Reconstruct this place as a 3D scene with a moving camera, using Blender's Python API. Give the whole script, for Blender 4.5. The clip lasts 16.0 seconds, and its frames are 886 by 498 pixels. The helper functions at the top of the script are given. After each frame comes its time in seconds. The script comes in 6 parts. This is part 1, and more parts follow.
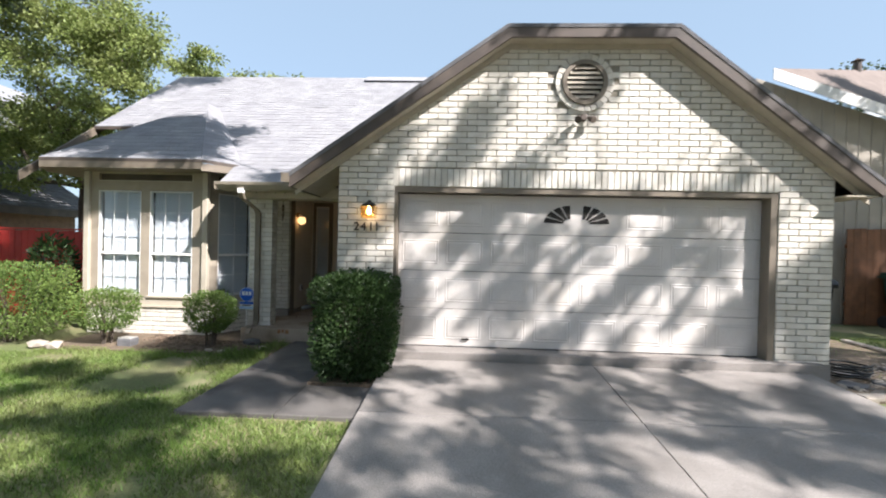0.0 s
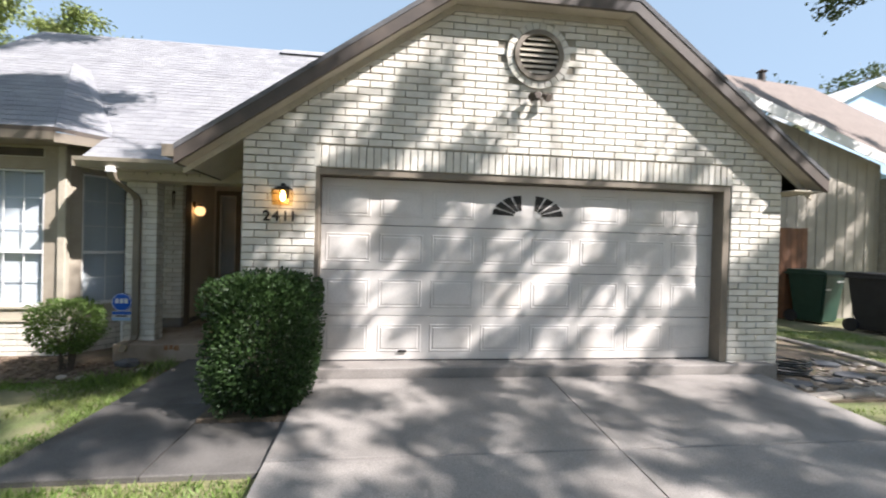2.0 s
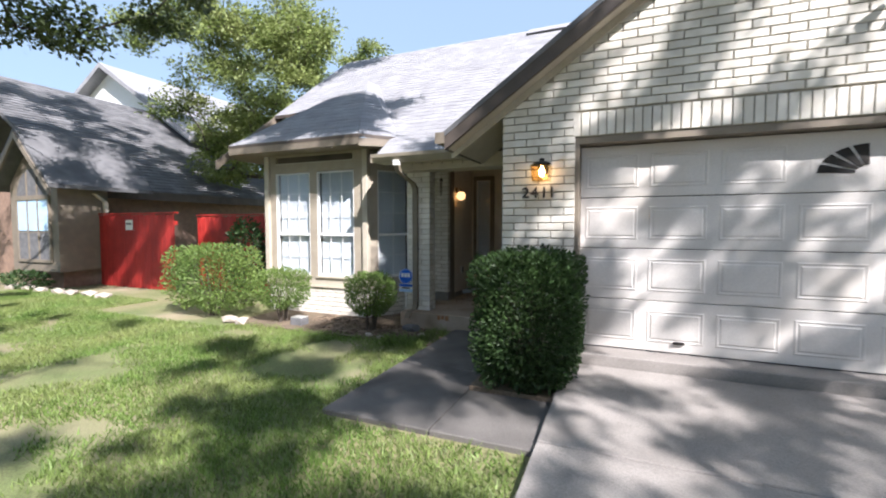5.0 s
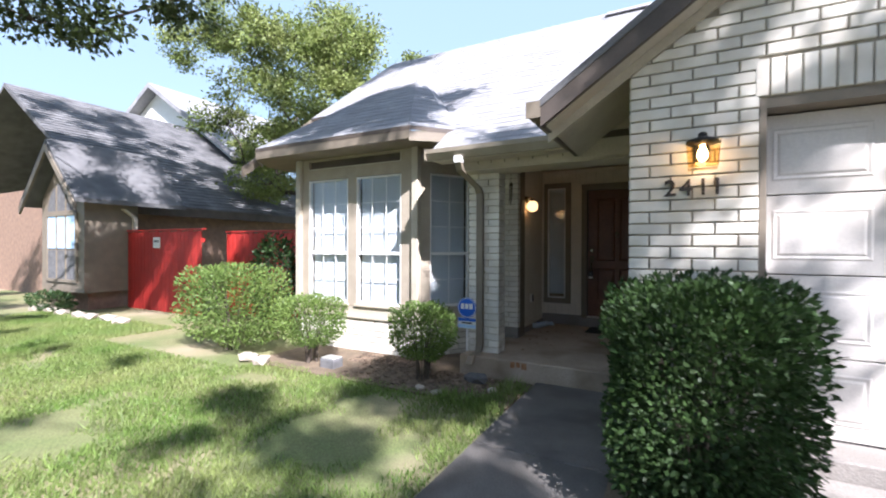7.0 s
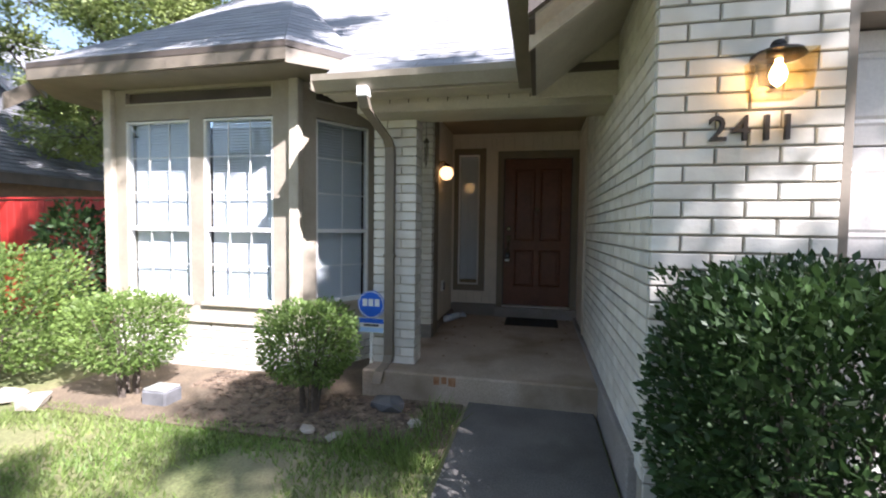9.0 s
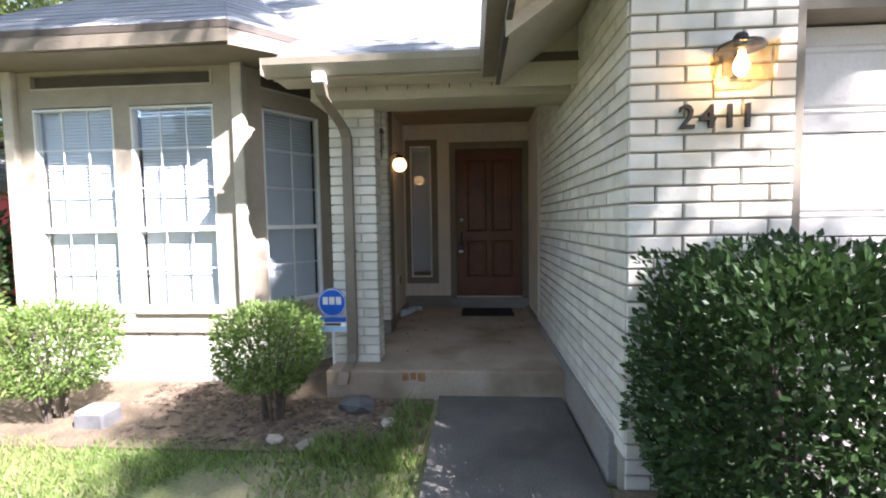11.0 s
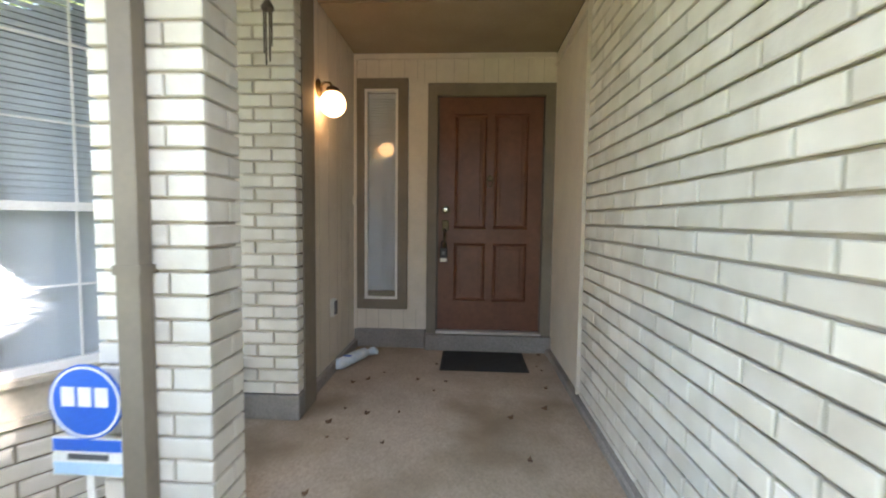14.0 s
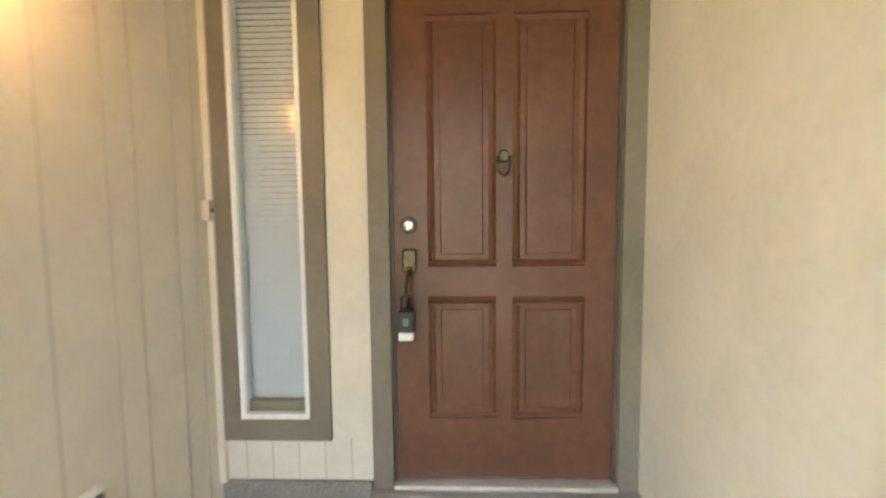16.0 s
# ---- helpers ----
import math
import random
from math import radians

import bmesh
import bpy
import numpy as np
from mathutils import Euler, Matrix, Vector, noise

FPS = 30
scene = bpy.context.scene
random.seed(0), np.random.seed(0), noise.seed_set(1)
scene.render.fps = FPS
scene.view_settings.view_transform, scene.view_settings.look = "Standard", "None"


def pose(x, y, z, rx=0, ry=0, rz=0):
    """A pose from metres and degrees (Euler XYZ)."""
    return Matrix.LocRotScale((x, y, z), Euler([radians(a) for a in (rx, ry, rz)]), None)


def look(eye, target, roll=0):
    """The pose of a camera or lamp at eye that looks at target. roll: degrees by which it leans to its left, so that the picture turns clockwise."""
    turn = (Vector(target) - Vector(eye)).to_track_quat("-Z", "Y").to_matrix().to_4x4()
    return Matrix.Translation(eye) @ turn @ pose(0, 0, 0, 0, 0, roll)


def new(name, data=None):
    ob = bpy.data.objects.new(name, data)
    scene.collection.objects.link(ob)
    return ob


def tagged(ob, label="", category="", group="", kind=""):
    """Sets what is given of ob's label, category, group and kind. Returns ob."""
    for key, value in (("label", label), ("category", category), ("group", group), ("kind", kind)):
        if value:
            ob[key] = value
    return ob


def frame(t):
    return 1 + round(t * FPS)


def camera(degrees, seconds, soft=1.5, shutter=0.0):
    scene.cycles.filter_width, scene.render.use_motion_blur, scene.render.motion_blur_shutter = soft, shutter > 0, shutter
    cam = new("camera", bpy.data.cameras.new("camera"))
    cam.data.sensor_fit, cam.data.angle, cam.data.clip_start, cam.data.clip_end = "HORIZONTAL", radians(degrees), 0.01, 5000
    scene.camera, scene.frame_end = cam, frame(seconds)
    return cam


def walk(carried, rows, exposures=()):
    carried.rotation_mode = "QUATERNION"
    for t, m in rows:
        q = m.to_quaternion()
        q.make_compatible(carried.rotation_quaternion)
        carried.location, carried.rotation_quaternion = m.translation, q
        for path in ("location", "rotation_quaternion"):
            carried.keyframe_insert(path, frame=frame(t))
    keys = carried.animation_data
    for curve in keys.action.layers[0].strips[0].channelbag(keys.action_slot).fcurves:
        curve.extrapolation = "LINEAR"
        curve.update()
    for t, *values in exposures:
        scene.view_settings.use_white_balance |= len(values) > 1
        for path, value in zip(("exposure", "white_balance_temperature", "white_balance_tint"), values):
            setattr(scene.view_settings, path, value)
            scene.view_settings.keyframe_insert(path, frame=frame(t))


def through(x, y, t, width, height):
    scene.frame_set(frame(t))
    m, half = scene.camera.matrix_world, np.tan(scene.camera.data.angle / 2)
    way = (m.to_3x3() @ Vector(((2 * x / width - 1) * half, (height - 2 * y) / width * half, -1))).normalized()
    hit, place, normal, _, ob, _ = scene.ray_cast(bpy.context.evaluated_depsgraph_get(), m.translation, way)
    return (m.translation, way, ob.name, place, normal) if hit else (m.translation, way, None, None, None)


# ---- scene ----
cam = camera(90.62, 16.0, soft=2.0, shutter=0.4)
# seconds, eye x y z, yaw, pitch, roll
ROWS = [
    (0.0, 0.001, 0.000, 1.403, 2.67, -0.56, -1.38),
    (0.5, -0.003, 0.389, 1.361, 4.80, -0.86, -0.92),
    (1.0, -0.045, 0.675, 1.368, 5.65, -0.91, -2.27),
    (1.5, -0.099, 0.858, 1.399, -0.77, -1.39, -1.54),
    (2.0, -0.141, 0.921, 1.355, -7.19, -0.50, -1.50),
    (2.5, -0.147, 0.929, 1.352, -11.28, -0.01, -1.16),
    (3.0, -0.141, 0.915, 1.366, -12.39, 2.45, -0.61),
    (3.5, -0.159, 0.939, 1.370, -9.59, 1.60, -0.36),
    (4.0, -0.180, 0.957, 1.351, -0.21, 1.00, -0.75),
    (4.5, -0.280, 1.003, 1.336, 10.10, -0.86, -0.06),
    (5.0, -0.399, 1.174, 1.279, 23.21, -3.07, 0.03),
    (7.5, -1.655, 2.797, 1.205, 28.37, 0.04, -0.27),
    (8.0, -1.887, 3.141, 1.185, 23.36, -3.00, 0.74),
    (8.5, -2.066, 3.451, 1.176, 19.93, -1.90, 0.08),
    (9.0, -2.219, 3.619, 1.161, 12.16, -2.66, -0.76),
    (11.5, -2.446, 3.678, 1.144, 3.90, -4.08, 0.92),
    (12.0, -2.435, 3.953, 1.057, 5.16, -4.87, 0.12),
    (12.5, -2.362, 4.409, 1.066, 7.54, -1.89, -1.25),
    (13.0, -2.383, 4.926, 1.064, 3.33, -0.93, -1.34),
    (13.5, -2.408, 5.431, 1.069, 2.23, -1.47, -0.54),
    (14.0, -2.415, 5.937, 1.088, 3.23, -3.89, -0.69),
    (14.5, -2.446, 6.448, 1.108, 0.77, -4.13, 0.27),
    (15.0, -2.476, 6.986, 1.115, 2.35, -2.71, -0.01),
    (15.5, -2.382, 7.491, 1.158, 4.39, -4.27, -0.50),
    (16.0, -2.418, 7.992, 1.213, 1.78, -4.44, 0.56),
]
walk(cam, [(t, pose(x, y, z, 90 + pitch, roll, yaw)) for t, x, y, z, yaw, pitch, roll in ROWS],
     ((0.0, 1.22, 6180, 17), (4.5, 1.28, 6050, 18), (7.5, 1.72, 5800, 21), (9.0, 1.95, 5850, 22), (11.5, 2.6, 6000, 23), (12.5, 3.1, 6150, 24),
      (13.5, 3.6, 6300, 22), (14.5, 4.46, 6500, 23), (15.0, 4.9, 6600, 21), (16.0, 5.55, 6750, 16)))

# ---- world, sun and exposure ----
SUN = Vector((0.89, -0.69, 1.0)).normalized()
world = bpy.data.worlds.new("sky")
scene.world = world
world.use_nodes = True
wn = world.node_tree.nodes
sky = wn.new("ShaderNodeTexSky")
sky.sky_type = "NISHITA"
sky.sun_disc = False
sky.sun_elevation = math.asin(SUN.z)
sky.sun_rotation = math.atan2(SUN.x, SUN.y)
sky.dust_density, sky.ozone_density = 1.5, 1.0
wn["Background"].inputs["Strength"].default_value = 0.07
haze = wn.new("ShaderNodeMix")
haze.data_type = "RGBA"
haze.inputs[0].default_value = 0.62
haze.inputs[7].default_value = (4.0, 5.4, 6.3, 1)
world.node_tree.links.new(sky.outputs["Color"], haze.inputs[6])
world.node_tree.links.new(haze.outputs[2], wn["Background"].inputs["Color"])
sun_data = bpy.data.lights.new("sun", "SUN")
sun_data.energy, sun_data.angle, sun_data.color = 5.0, radians(0.55), (1.0, 0.95, 0.86)
sun_ob = new("sun", sun_data)
sun_ob.matrix_world = look(SUN * 40, (0, 0, 0))


# ---- materials ----
def mat(name, c1, c2, rough=0.7, scale=6.0, metal=0.0, bump=0.2, bscale=70.0, rnd=0.0, fine=0.07, stain=None, sscale=1.2, island=0.0, spec=0.5):
    """Two colours mixed by a broad noise, a fine grain in value, optional stains, and a fine relief."""
    m = bpy.data.materials.new(name)
    m.use_nodes = True
    n, l = m.node_tree.nodes, m.node_tree.links
    b = n["Principled BSDF"]
    b.inputs["Roughness"].default_value, b.inputs["Metallic"].default_value = rough, metal
    b.inputs["Specular IOR Level"].default_value = spec
    geo = n.new("ShaderNodeNewGeometry")

    def noise_at(s, detail=4.0):
        t = n.new("ShaderNodeTexNoise")
        t.inputs["Scale"].default_value, t.inputs["Detail"].default_value = s, detail
        l.new(geo.outputs["Position"], t.inputs["Vector"])
        return t.outputs["Fac"]

    def mixed(kind, f, a, c):
        x = n.new("ShaderNodeMix")
        x.data_type, x.blend_type = "RGBA", kind
        for socket, value in ((x.inputs[0], f), (x.inputs[6], a), (x.inputs[7], c)):
            if isinstance(value, (float, int)):
                socket.default_value = value
            elif isinstance(value, tuple):
                socket.default_value = (*value, 1)
            else:
                l.new(value, socket)
        return x.outputs[2]

    def ramp(fac, lo, hi, a=0.0, c=1.0):
        r = n.new("ShaderNodeMapRange")
        for k, v in enumerate((lo, hi, a, c)):
            r.inputs[k + 1].default_value = v
        l.new(fac, r.inputs[0])
        return r.outputs[0]

    col = mixed("MIX", ramp(noise_at(scale), 0.35, 0.65), c1, c2)
    grain = ramp(noise_at(bscale, 2.0), 0.25, 0.75, 1 - fine, 1 + fine)
    comb = n.new("ShaderNodeCombineXYZ")
    for k in range(3):
        l.new(grain, comb.inputs[k])
    col = mixed("MULTIPLY", 1.0, col, comb.outputs[0])
    for amount, source in ((rnd, "info"), (island, "island")):
        if amount:
            node = n.new("ShaderNodeObjectInfo") if source == "info" else geo
            out = node.outputs["Random"] if source == "info" else node.outputs["Random Per Island"]
            v = ramp(out, 0, 1, 1 - amount, 1 + amount * 0.7)
            cb = n.new("ShaderNodeCombineXYZ")
            for k in range(3):
                l.new(v, cb.inputs[k])
            col = mixed("MULTIPLY", 1.0, col, cb.outputs[0])
    if stain:
        col = mixed("MIX", ramp(noise_at(sscale, 6.0), 0.52, 0.7), col, stain)
    l.new(col, b.inputs["Base Color"])
    if bump:
        bp = n.new("ShaderNodeBump")
        bp.inputs["Strength"].default_value, bp.inputs["Distance"].default_value = bump, 0.01
        l.new(noise_at(bscale, 3.0), bp.inputs["Height"])
        l.new(bp.outputs[0], b.inputs["Normal"])
    return m


def glow(name, colour, strength):
    m = bpy.data.materials.new(name)
    m.use_nodes = True
    b = m.node_tree.nodes["Principled BSDF"]
    b.inputs["Base Color"].default_value = (*colour, 1)
    b.inputs["Emission Color"].default_value = (*colour, 1)
    b.inputs["Emission Strength"].default_value = strength
    return m


def pane_glass(name, tint=(0.9, 0.93, 0.95), gloss=0.02):
    m = bpy.data.materials.new(name)
    m.use_nodes = True
    n, l = m.node_tree.nodes, m.node_tree.links
    n.remove(n["Principled BSDF"])
    tr, gl, mx, fr = n.new("ShaderNodeBsdfTransparent"), n.new("ShaderNodeBsdfGlossy"), n.new("ShaderNodeMixShader"), n.new("ShaderNodeLayerWeight")
    pw, ad = n.new("ShaderNodeMath"), n.new("ShaderNodeMath")
    pw.operation, ad.operation = "POWER", "MULTIPLY_ADD"
    pw.inputs[1].default_value, ad.inputs[1].default_value, ad.inputs[2].default_value = 4.0, 0.9, 0.05
    tr.inputs[0].default_value = (*tint, 1)
    gl.inputs["Roughness"].default_value = gloss
    l.new(fr.outputs["Facing"], pw.inputs[0])
    l.new(pw.outputs[0], ad.inputs[0])
    l.new(ad.outputs[0], mx.inputs[0])
    l.new(tr.outputs[0], mx.inputs[1])
    l.new(gl.outputs[0], mx.inputs[2])
    l.new(mx.outputs[0], n["Material Output"].inputs[0])
    return m


def leaf_mat(name, c1, c2, island=0.35, through=0.35):
    m = mat(name, c1, c2, 0.5, 1.2, bump=0, fine=0.1, island=island, spec=0.35)
    n, l = m.node_tree.nodes, m.node_tree.links
    b = n["Principled BSDF"]
    t, mx = n.new("ShaderNodeBsdfTranslucent"), n.new("ShaderNodeMixShader")
    l.new(b.inputs["Base Color"].links[0].from_socket, t.inputs[0])
    mx.inputs[0].default_value = through
    l.new(b.outputs[0], mx.inputs[1])
    l.new(t.outputs[0], mx.inputs[2])
    l.new(mx.outputs[0], n["Material Output"].inputs[0])
    return m


BRICK = mat("white_brick", (0.72, 0.69, 0.62), (0.63, 0.59, 0.51), 0.75, 7, bump=0.3, bscale=28, rnd=0.12, fine=0.05)
BRICK_REST = mat("white_brick_far", (0.72, 0.69, 0.62), (0.63, 0.59, 0.51), 0.75, 7, bump=0.3, bscale=28, island=0.12, fine=0.05)
PORCH_MORTAR = mat("porch_mortar", (0.55, 0.49, 0.39), (0.46, 0.41, 0.32), 0.95, 12, bump=0.4, bscale=120)
GUTTER = mat("gutter_paint", (0.33, 0.29, 0.225), (0.29, 0.25, 0.195), 0.5, 4, bump=0.1)
# darker cream that paints the shade inside the siding grooves
GROOVE_SHADE = mat("siding_groove_shade", (0.50, 0.45, 0.37), (0.46, 0.41, 0.34), 0.8, 5, bump=0)
MORTAR = mat("mortar", (0.36, 0.325, 0.26), (0.28, 0.25, 0.20), 0.95, 12, bump=0.6, bscale=120)
TAUPE = mat("taupe_trim", (0.215, 0.18, 0.135), (0.18, 0.15, 0.115), 0.6, 5, bump=0.12, bscale=40)
BAY_TRIM = mat("bay_trim_paint", (0.37, 0.32, 0.25), (0.32, 0.275, 0.215), 0.6, 5, bump=0.12, bscale=40)
MULCH = mat("bark_mulch", (0.23, 0.17, 0.12), (0.12, 0.085, 0.06), 0.95, 8, bump=0.5, bscale=60, island=0.5)
BROWN = mat("dark_brown_fascia", (0.105, 0.082, 0.066), (0.075, 0.06, 0.05), 0.65, 4, bump=0.25, bscale=50, stain=(0.05, 0.04, 0.035))
TAN = mat("tan_trim", (0.50, 0.45, 0.36), (0.44, 0.39, 0.31), 0.6, 5, bump=0.15, bscale=50)
CREAM = mat("cream_siding", (0.70, 0.63, 0.53), (0.65, 0.585, 0.49), 0.65, 5, bump=0.08, bscale=30, fine=0.03)
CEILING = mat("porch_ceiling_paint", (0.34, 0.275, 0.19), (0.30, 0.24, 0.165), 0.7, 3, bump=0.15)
DOOR_WOOD = mat("door_stain", (0.15, 0.058, 0.032), (0.115, 0.044, 0.025), 0.42, 3, bump=0.12, bscale=25, fine=0.15)
GARAGE = mat("garage_door_paint", (0.66, 0.625, 0.585), (0.61, 0.575, 0.535), 0.5, 2, bump=0.05, stain=(0.56, 0.52, 0.47))
CONCRETE = mat("driveway_concrete", (0.31, 0.285, 0.26), (0.245, 0.225, 0.205), 0.9, 1.6, bump=0.5, bscale=90, fine=0.22, stain=(0.17, 0.155, 0.14), sscale=0.9)
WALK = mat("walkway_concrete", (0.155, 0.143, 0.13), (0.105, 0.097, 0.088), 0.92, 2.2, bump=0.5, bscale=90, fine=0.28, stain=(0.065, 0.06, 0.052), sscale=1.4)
PORCH = mat("porch_concrete", (0.42, 0.335, 0.26), (0.34, 0.27, 0.20), 0.75, 2.5, bump=0.25, bscale=80, fine=0.2, stain=(0.22, 0.165, 0.11), sscale=1.6)
SHINGLE = mat("grey_shingle", (0.31, 0.31, 0.32), (0.25, 0.25, 0.265), 0.95, 3, bump=0.6, bscale=150, fine=0.2, island=0.09)
SHINGLE_DARK = mat("dark_shingle", (0.17, 0.17, 0.175), (0.12, 0.12, 0.125), 0.95, 3, bump=0.6, bscale=90, fine=0.25, island=0.2)
SHINGLE_TAN = mat("tan_shingle", (0.23, 0.19, 0.165), (0.19, 0.155, 0.135), 0.95, 3, bump=0.6, bscale=90, fine=0.25, island=0.2)
WHITE = mat("white_paint", (0.80, 0.79, 0.76), (0.76, 0.75, 0.72), 0.5, 5, bump=0.05)
BLIND = mat("white_blind", (0.78, 0.79, 0.80), (0.74, 0.75, 0.76), 0.6, 5, bump=0.0)
GLASS = pane_glass("window_glass")
LAMP_GLASS = pane_glass("amber_lamp_glass", (1.0, 0.91, 0.72))
BLACK_METAL = mat("black_metal", (0.03, 0.028, 0.026), (0.045, 0.04, 0.035), 0.45, 20, metal=0.6, bump=0.1)
BRONZE = mat("aged_brass", (0.15, 0.115, 0.06), (0.08, 0.065, 0.04), 0.4, 30, metal=0.9, bump=0.1)
CHROME = mat("bright_nickel", (0.85, 0.84, 0.80), (0.78, 0.77, 0.73), 0.25, 10, metal=1.0, bump=0)
ALU = mat("aluminium", (0.72, 0.71, 0.68), (0.62, 0.61, 0.58), 0.4, 10, metal=0.6, bump=0.05)
# near-black colour stands in for the lack of light in rooms and gaps
DARK = mat("unlit_interior", (0.03, 0.027, 0.024), (0.02, 0.018, 0.016), 0.9, 2, bump=0)
GRASS_SOIL = mat("lawn_soil", (0.13, 0.16, 0.055), (0.22, 0.20, 0.10), 0.95, 0.9, bump=0.8, bscale=60, fine=0.35, stain=(0.33, 0.27, 0.18), sscale=0.55)
SOIL = mat("dry_soil", (0.20, 0.15, 0.10), (0.13, 0.10, 0.07), 0.95, 4, bump=0.8, bscale=60, fine=0.3)
GRASS = leaf_mat("grass_blade", (0.155, 0.25, 0.055), (0.25, 0.30, 0.10), 0.45)
HEDGE_LEAF = leaf_mat("hedge_leaf", (0.026, 0.055, 0.016), (0.045, 0.085, 0.024), 0.45, 0.2)
BUSH_LEAF = leaf_mat("bush_leaf", (0.21, 0.29, 0.075), (0.14, 0.22, 0.055), 0.4)
TREE_LEAF = leaf_mat("tree_leaf", (0.19, 0.25, 0.065), (0.26, 0.30, 0.10), 0.4)
OAK_LEAF = leaf_mat("oak_leaf", (0.055, 0.085, 0.025), (0.08, 0.11, 0.035), 0.4, 0.15)
BARK = mat("bark", (0.12, 0.095, 0.075), (0.08, 0.065, 0.052), 0.95, 8, bump=1.0, bscale=30, fine=0.3)
STONE = mat("bed_stone", (0.42, 0.37, 0.31), (0.30, 0.26, 0.22), 0.9, 8, bump=0.5, bscale=60, island=0.4, rnd=0.3)
SLATE = mat("grey_stone", (0.16, 0.16, 0.165), (0.11, 0.11, 0.115), 0.85, 8, bump=0.5, rnd=0.25)
RED = mat("red_fence_paint", (0.42, 0.028, 0.02), (0.33, 0.02, 0.016), 0.6, 4, bump=0.3, rnd=0.15)
RED_BRICK = mat("red_brick", (0.22, 0.06, 0.038), (0.15, 0.042, 0.028), 0.85, 8, bump=0.5, rnd=0.25, island=0.25)
TAN_BRICK = mat("tan_brick", (0.26, 0.17, 0.12), (0.20, 0.13, 0.095), 0.85, 8, bump=0.5, rnd=0.2, island=0.25)
WOOD_GATE = mat("cedar_gate", (0.23, 0.10, 0.045), (0.17, 0.075, 0.035), 0.7, 5, bump=0.3, rnd=0.2)
SIDING_TAN = mat("tan_board_siding", (0.40, 0.36, 0.30), (0.36, 0.325, 0.27), 0.7, 3, bump=0.2)
BIN_BLACK = mat("black_plastic", (0.022, 0.022, 0.024), (0.03, 0.03, 0.032), 0.5, 6, bump=0.1)
BIN_GREEN = mat("green_plastic", (0.012, 0.045, 0.028), (0.016, 0.055, 0.034), 0.5, 6, bump=0.1)
RUBBER = mat("rubber_mat", (0.018, 0.018, 0.018), (0.03, 0.028, 0.026), 0.9, 30, bump=0.8, bscale=200)
SIGN_BLUE = mat("sign_blue", (0.02, 0.12, 0.55), (0.025, 0.13, 0.58), 0.4, 3, bump=0)
PALE_BLUE = mat("sign_pale_blue", (0.42, 0.62, 0.85), (0.46, 0.66, 0.88), 0.4, 3, bump=0)
PLASTIC_BAG = mat("newspaper_bag", (0.55, 0.68, 0.78), (0.72, 0.78, 0.82), 0.25, 14, bump=0.3)
IRON = mat("number_iron", (0.045, 0.035, 0.03), (0.03, 0.025, 0.02), 0.5, 10, bump=0.1)
HOSE = mat("hose_rubber", (0.03, 0.035, 0.035), (0.02, 0.022, 0.022), 0.5, 10, bump=0.1)
LEAF_DRY = mat("dry_leaf", (0.16, 0.09, 0.045), (0.09, 0.05, 0.03), 0.9, 20, bump=0.2)
RUST = mat("rust_stain", (0.24, 0.10, 0.04), (0.34, 0.19, 0.10), 0.9, 25, bump=0.1)
ASPHALT = mat("asphalt", (0.055, 0.055, 0.055), (0.045, 0.045, 0.045), 0.95, 2, bump=0.5, bscale=100)
BULB = glow("warm_bulb", (1.0, 0.66, 0.30), 14.0)
GLOBE = glow("lit_globe", (1.0, 0.58, 0.22), 0.9)


# ---- mesh helpers ----
def link(name, me, material, parent=None, label="", smooth=False):
    ob = new(name, me)
    me.materials.append(material)
    if smooth:
        me.shade_smooth()
    if parent is not None:
        ob.parent = parent
        ob.matrix_parent_inverse = parent.matrix_basis.inverted()
    if label:
        ob["label"] = label
    return ob


def part(name, bm, material, parent=None, label="", smooth=False):
    me = bpy.data.meshes.new(name)
    bmesh.ops.recalc_face_normals(bm, faces=bm.faces)
    bm.to_mesh(me)
    bm.free()
    return link(name, me, material, parent, label, smooth)


def thing(name, label, category, at=(0, 0, 0), group=""):
    ob = new(name)
    ob.location = at
    ob.empty_display_size = 0.1
    return tagged(ob, label, category, group)


def box(bm, x0, x1, y0, y1, z0, z1, bevel=0.0):
    r = bmesh.ops.create_cube(bm, size=1.0, matrix=Matrix.Translation(((x0 + x1) / 2, (y0 + y1) / 2, (z0 + z1) / 2)) @ Matrix.Diagonal((x1 - x0, y1 - y0, z1 - z0, 1)))
    if bevel:
        es = {e for v in r["verts"] for e in v.link_edges}
        bmesh.ops.bevel(bm, geom=list(es), offset=bevel, segments=1, affect="EDGES")
    return bm


def boxed(*args, bevel=0.0):
    return box(bmesh.new(), *args, bevel=bevel)


def obox(bm, a, b, width, z0, z1, shift=0.0):
    """An upright box along the plan line a-b, width wide to its left, from z0 to z1."""
    a, b = Vector((*a, 0)), Vector((*b, 0))
    n = Vector((-(b - a).y, (b - a).x, 0)).normalized()
    low = [a + n * shift, b + n * shift, b + n * (shift + width), a + n * (shift + width)]
    return prism(bm, [(p.x, p.y, z0) for p in low], (0, 0, z1 - z0))


def prism(bm, points, push):
    """A polygon, pushed along a vector into a solid."""
    v = [bm.verts.new(p) for p in points]
    w = [bm.verts.new(Vector(p) + Vector(push)) for p in points]
    bm.faces.new(v)
    bm.faces.new(w[::-1])
    k = len(v)
    for i in range(k):
        bm.faces.new((v[i], w[i], w[(i + 1) % k], v[(i + 1) % k]))
    return bm


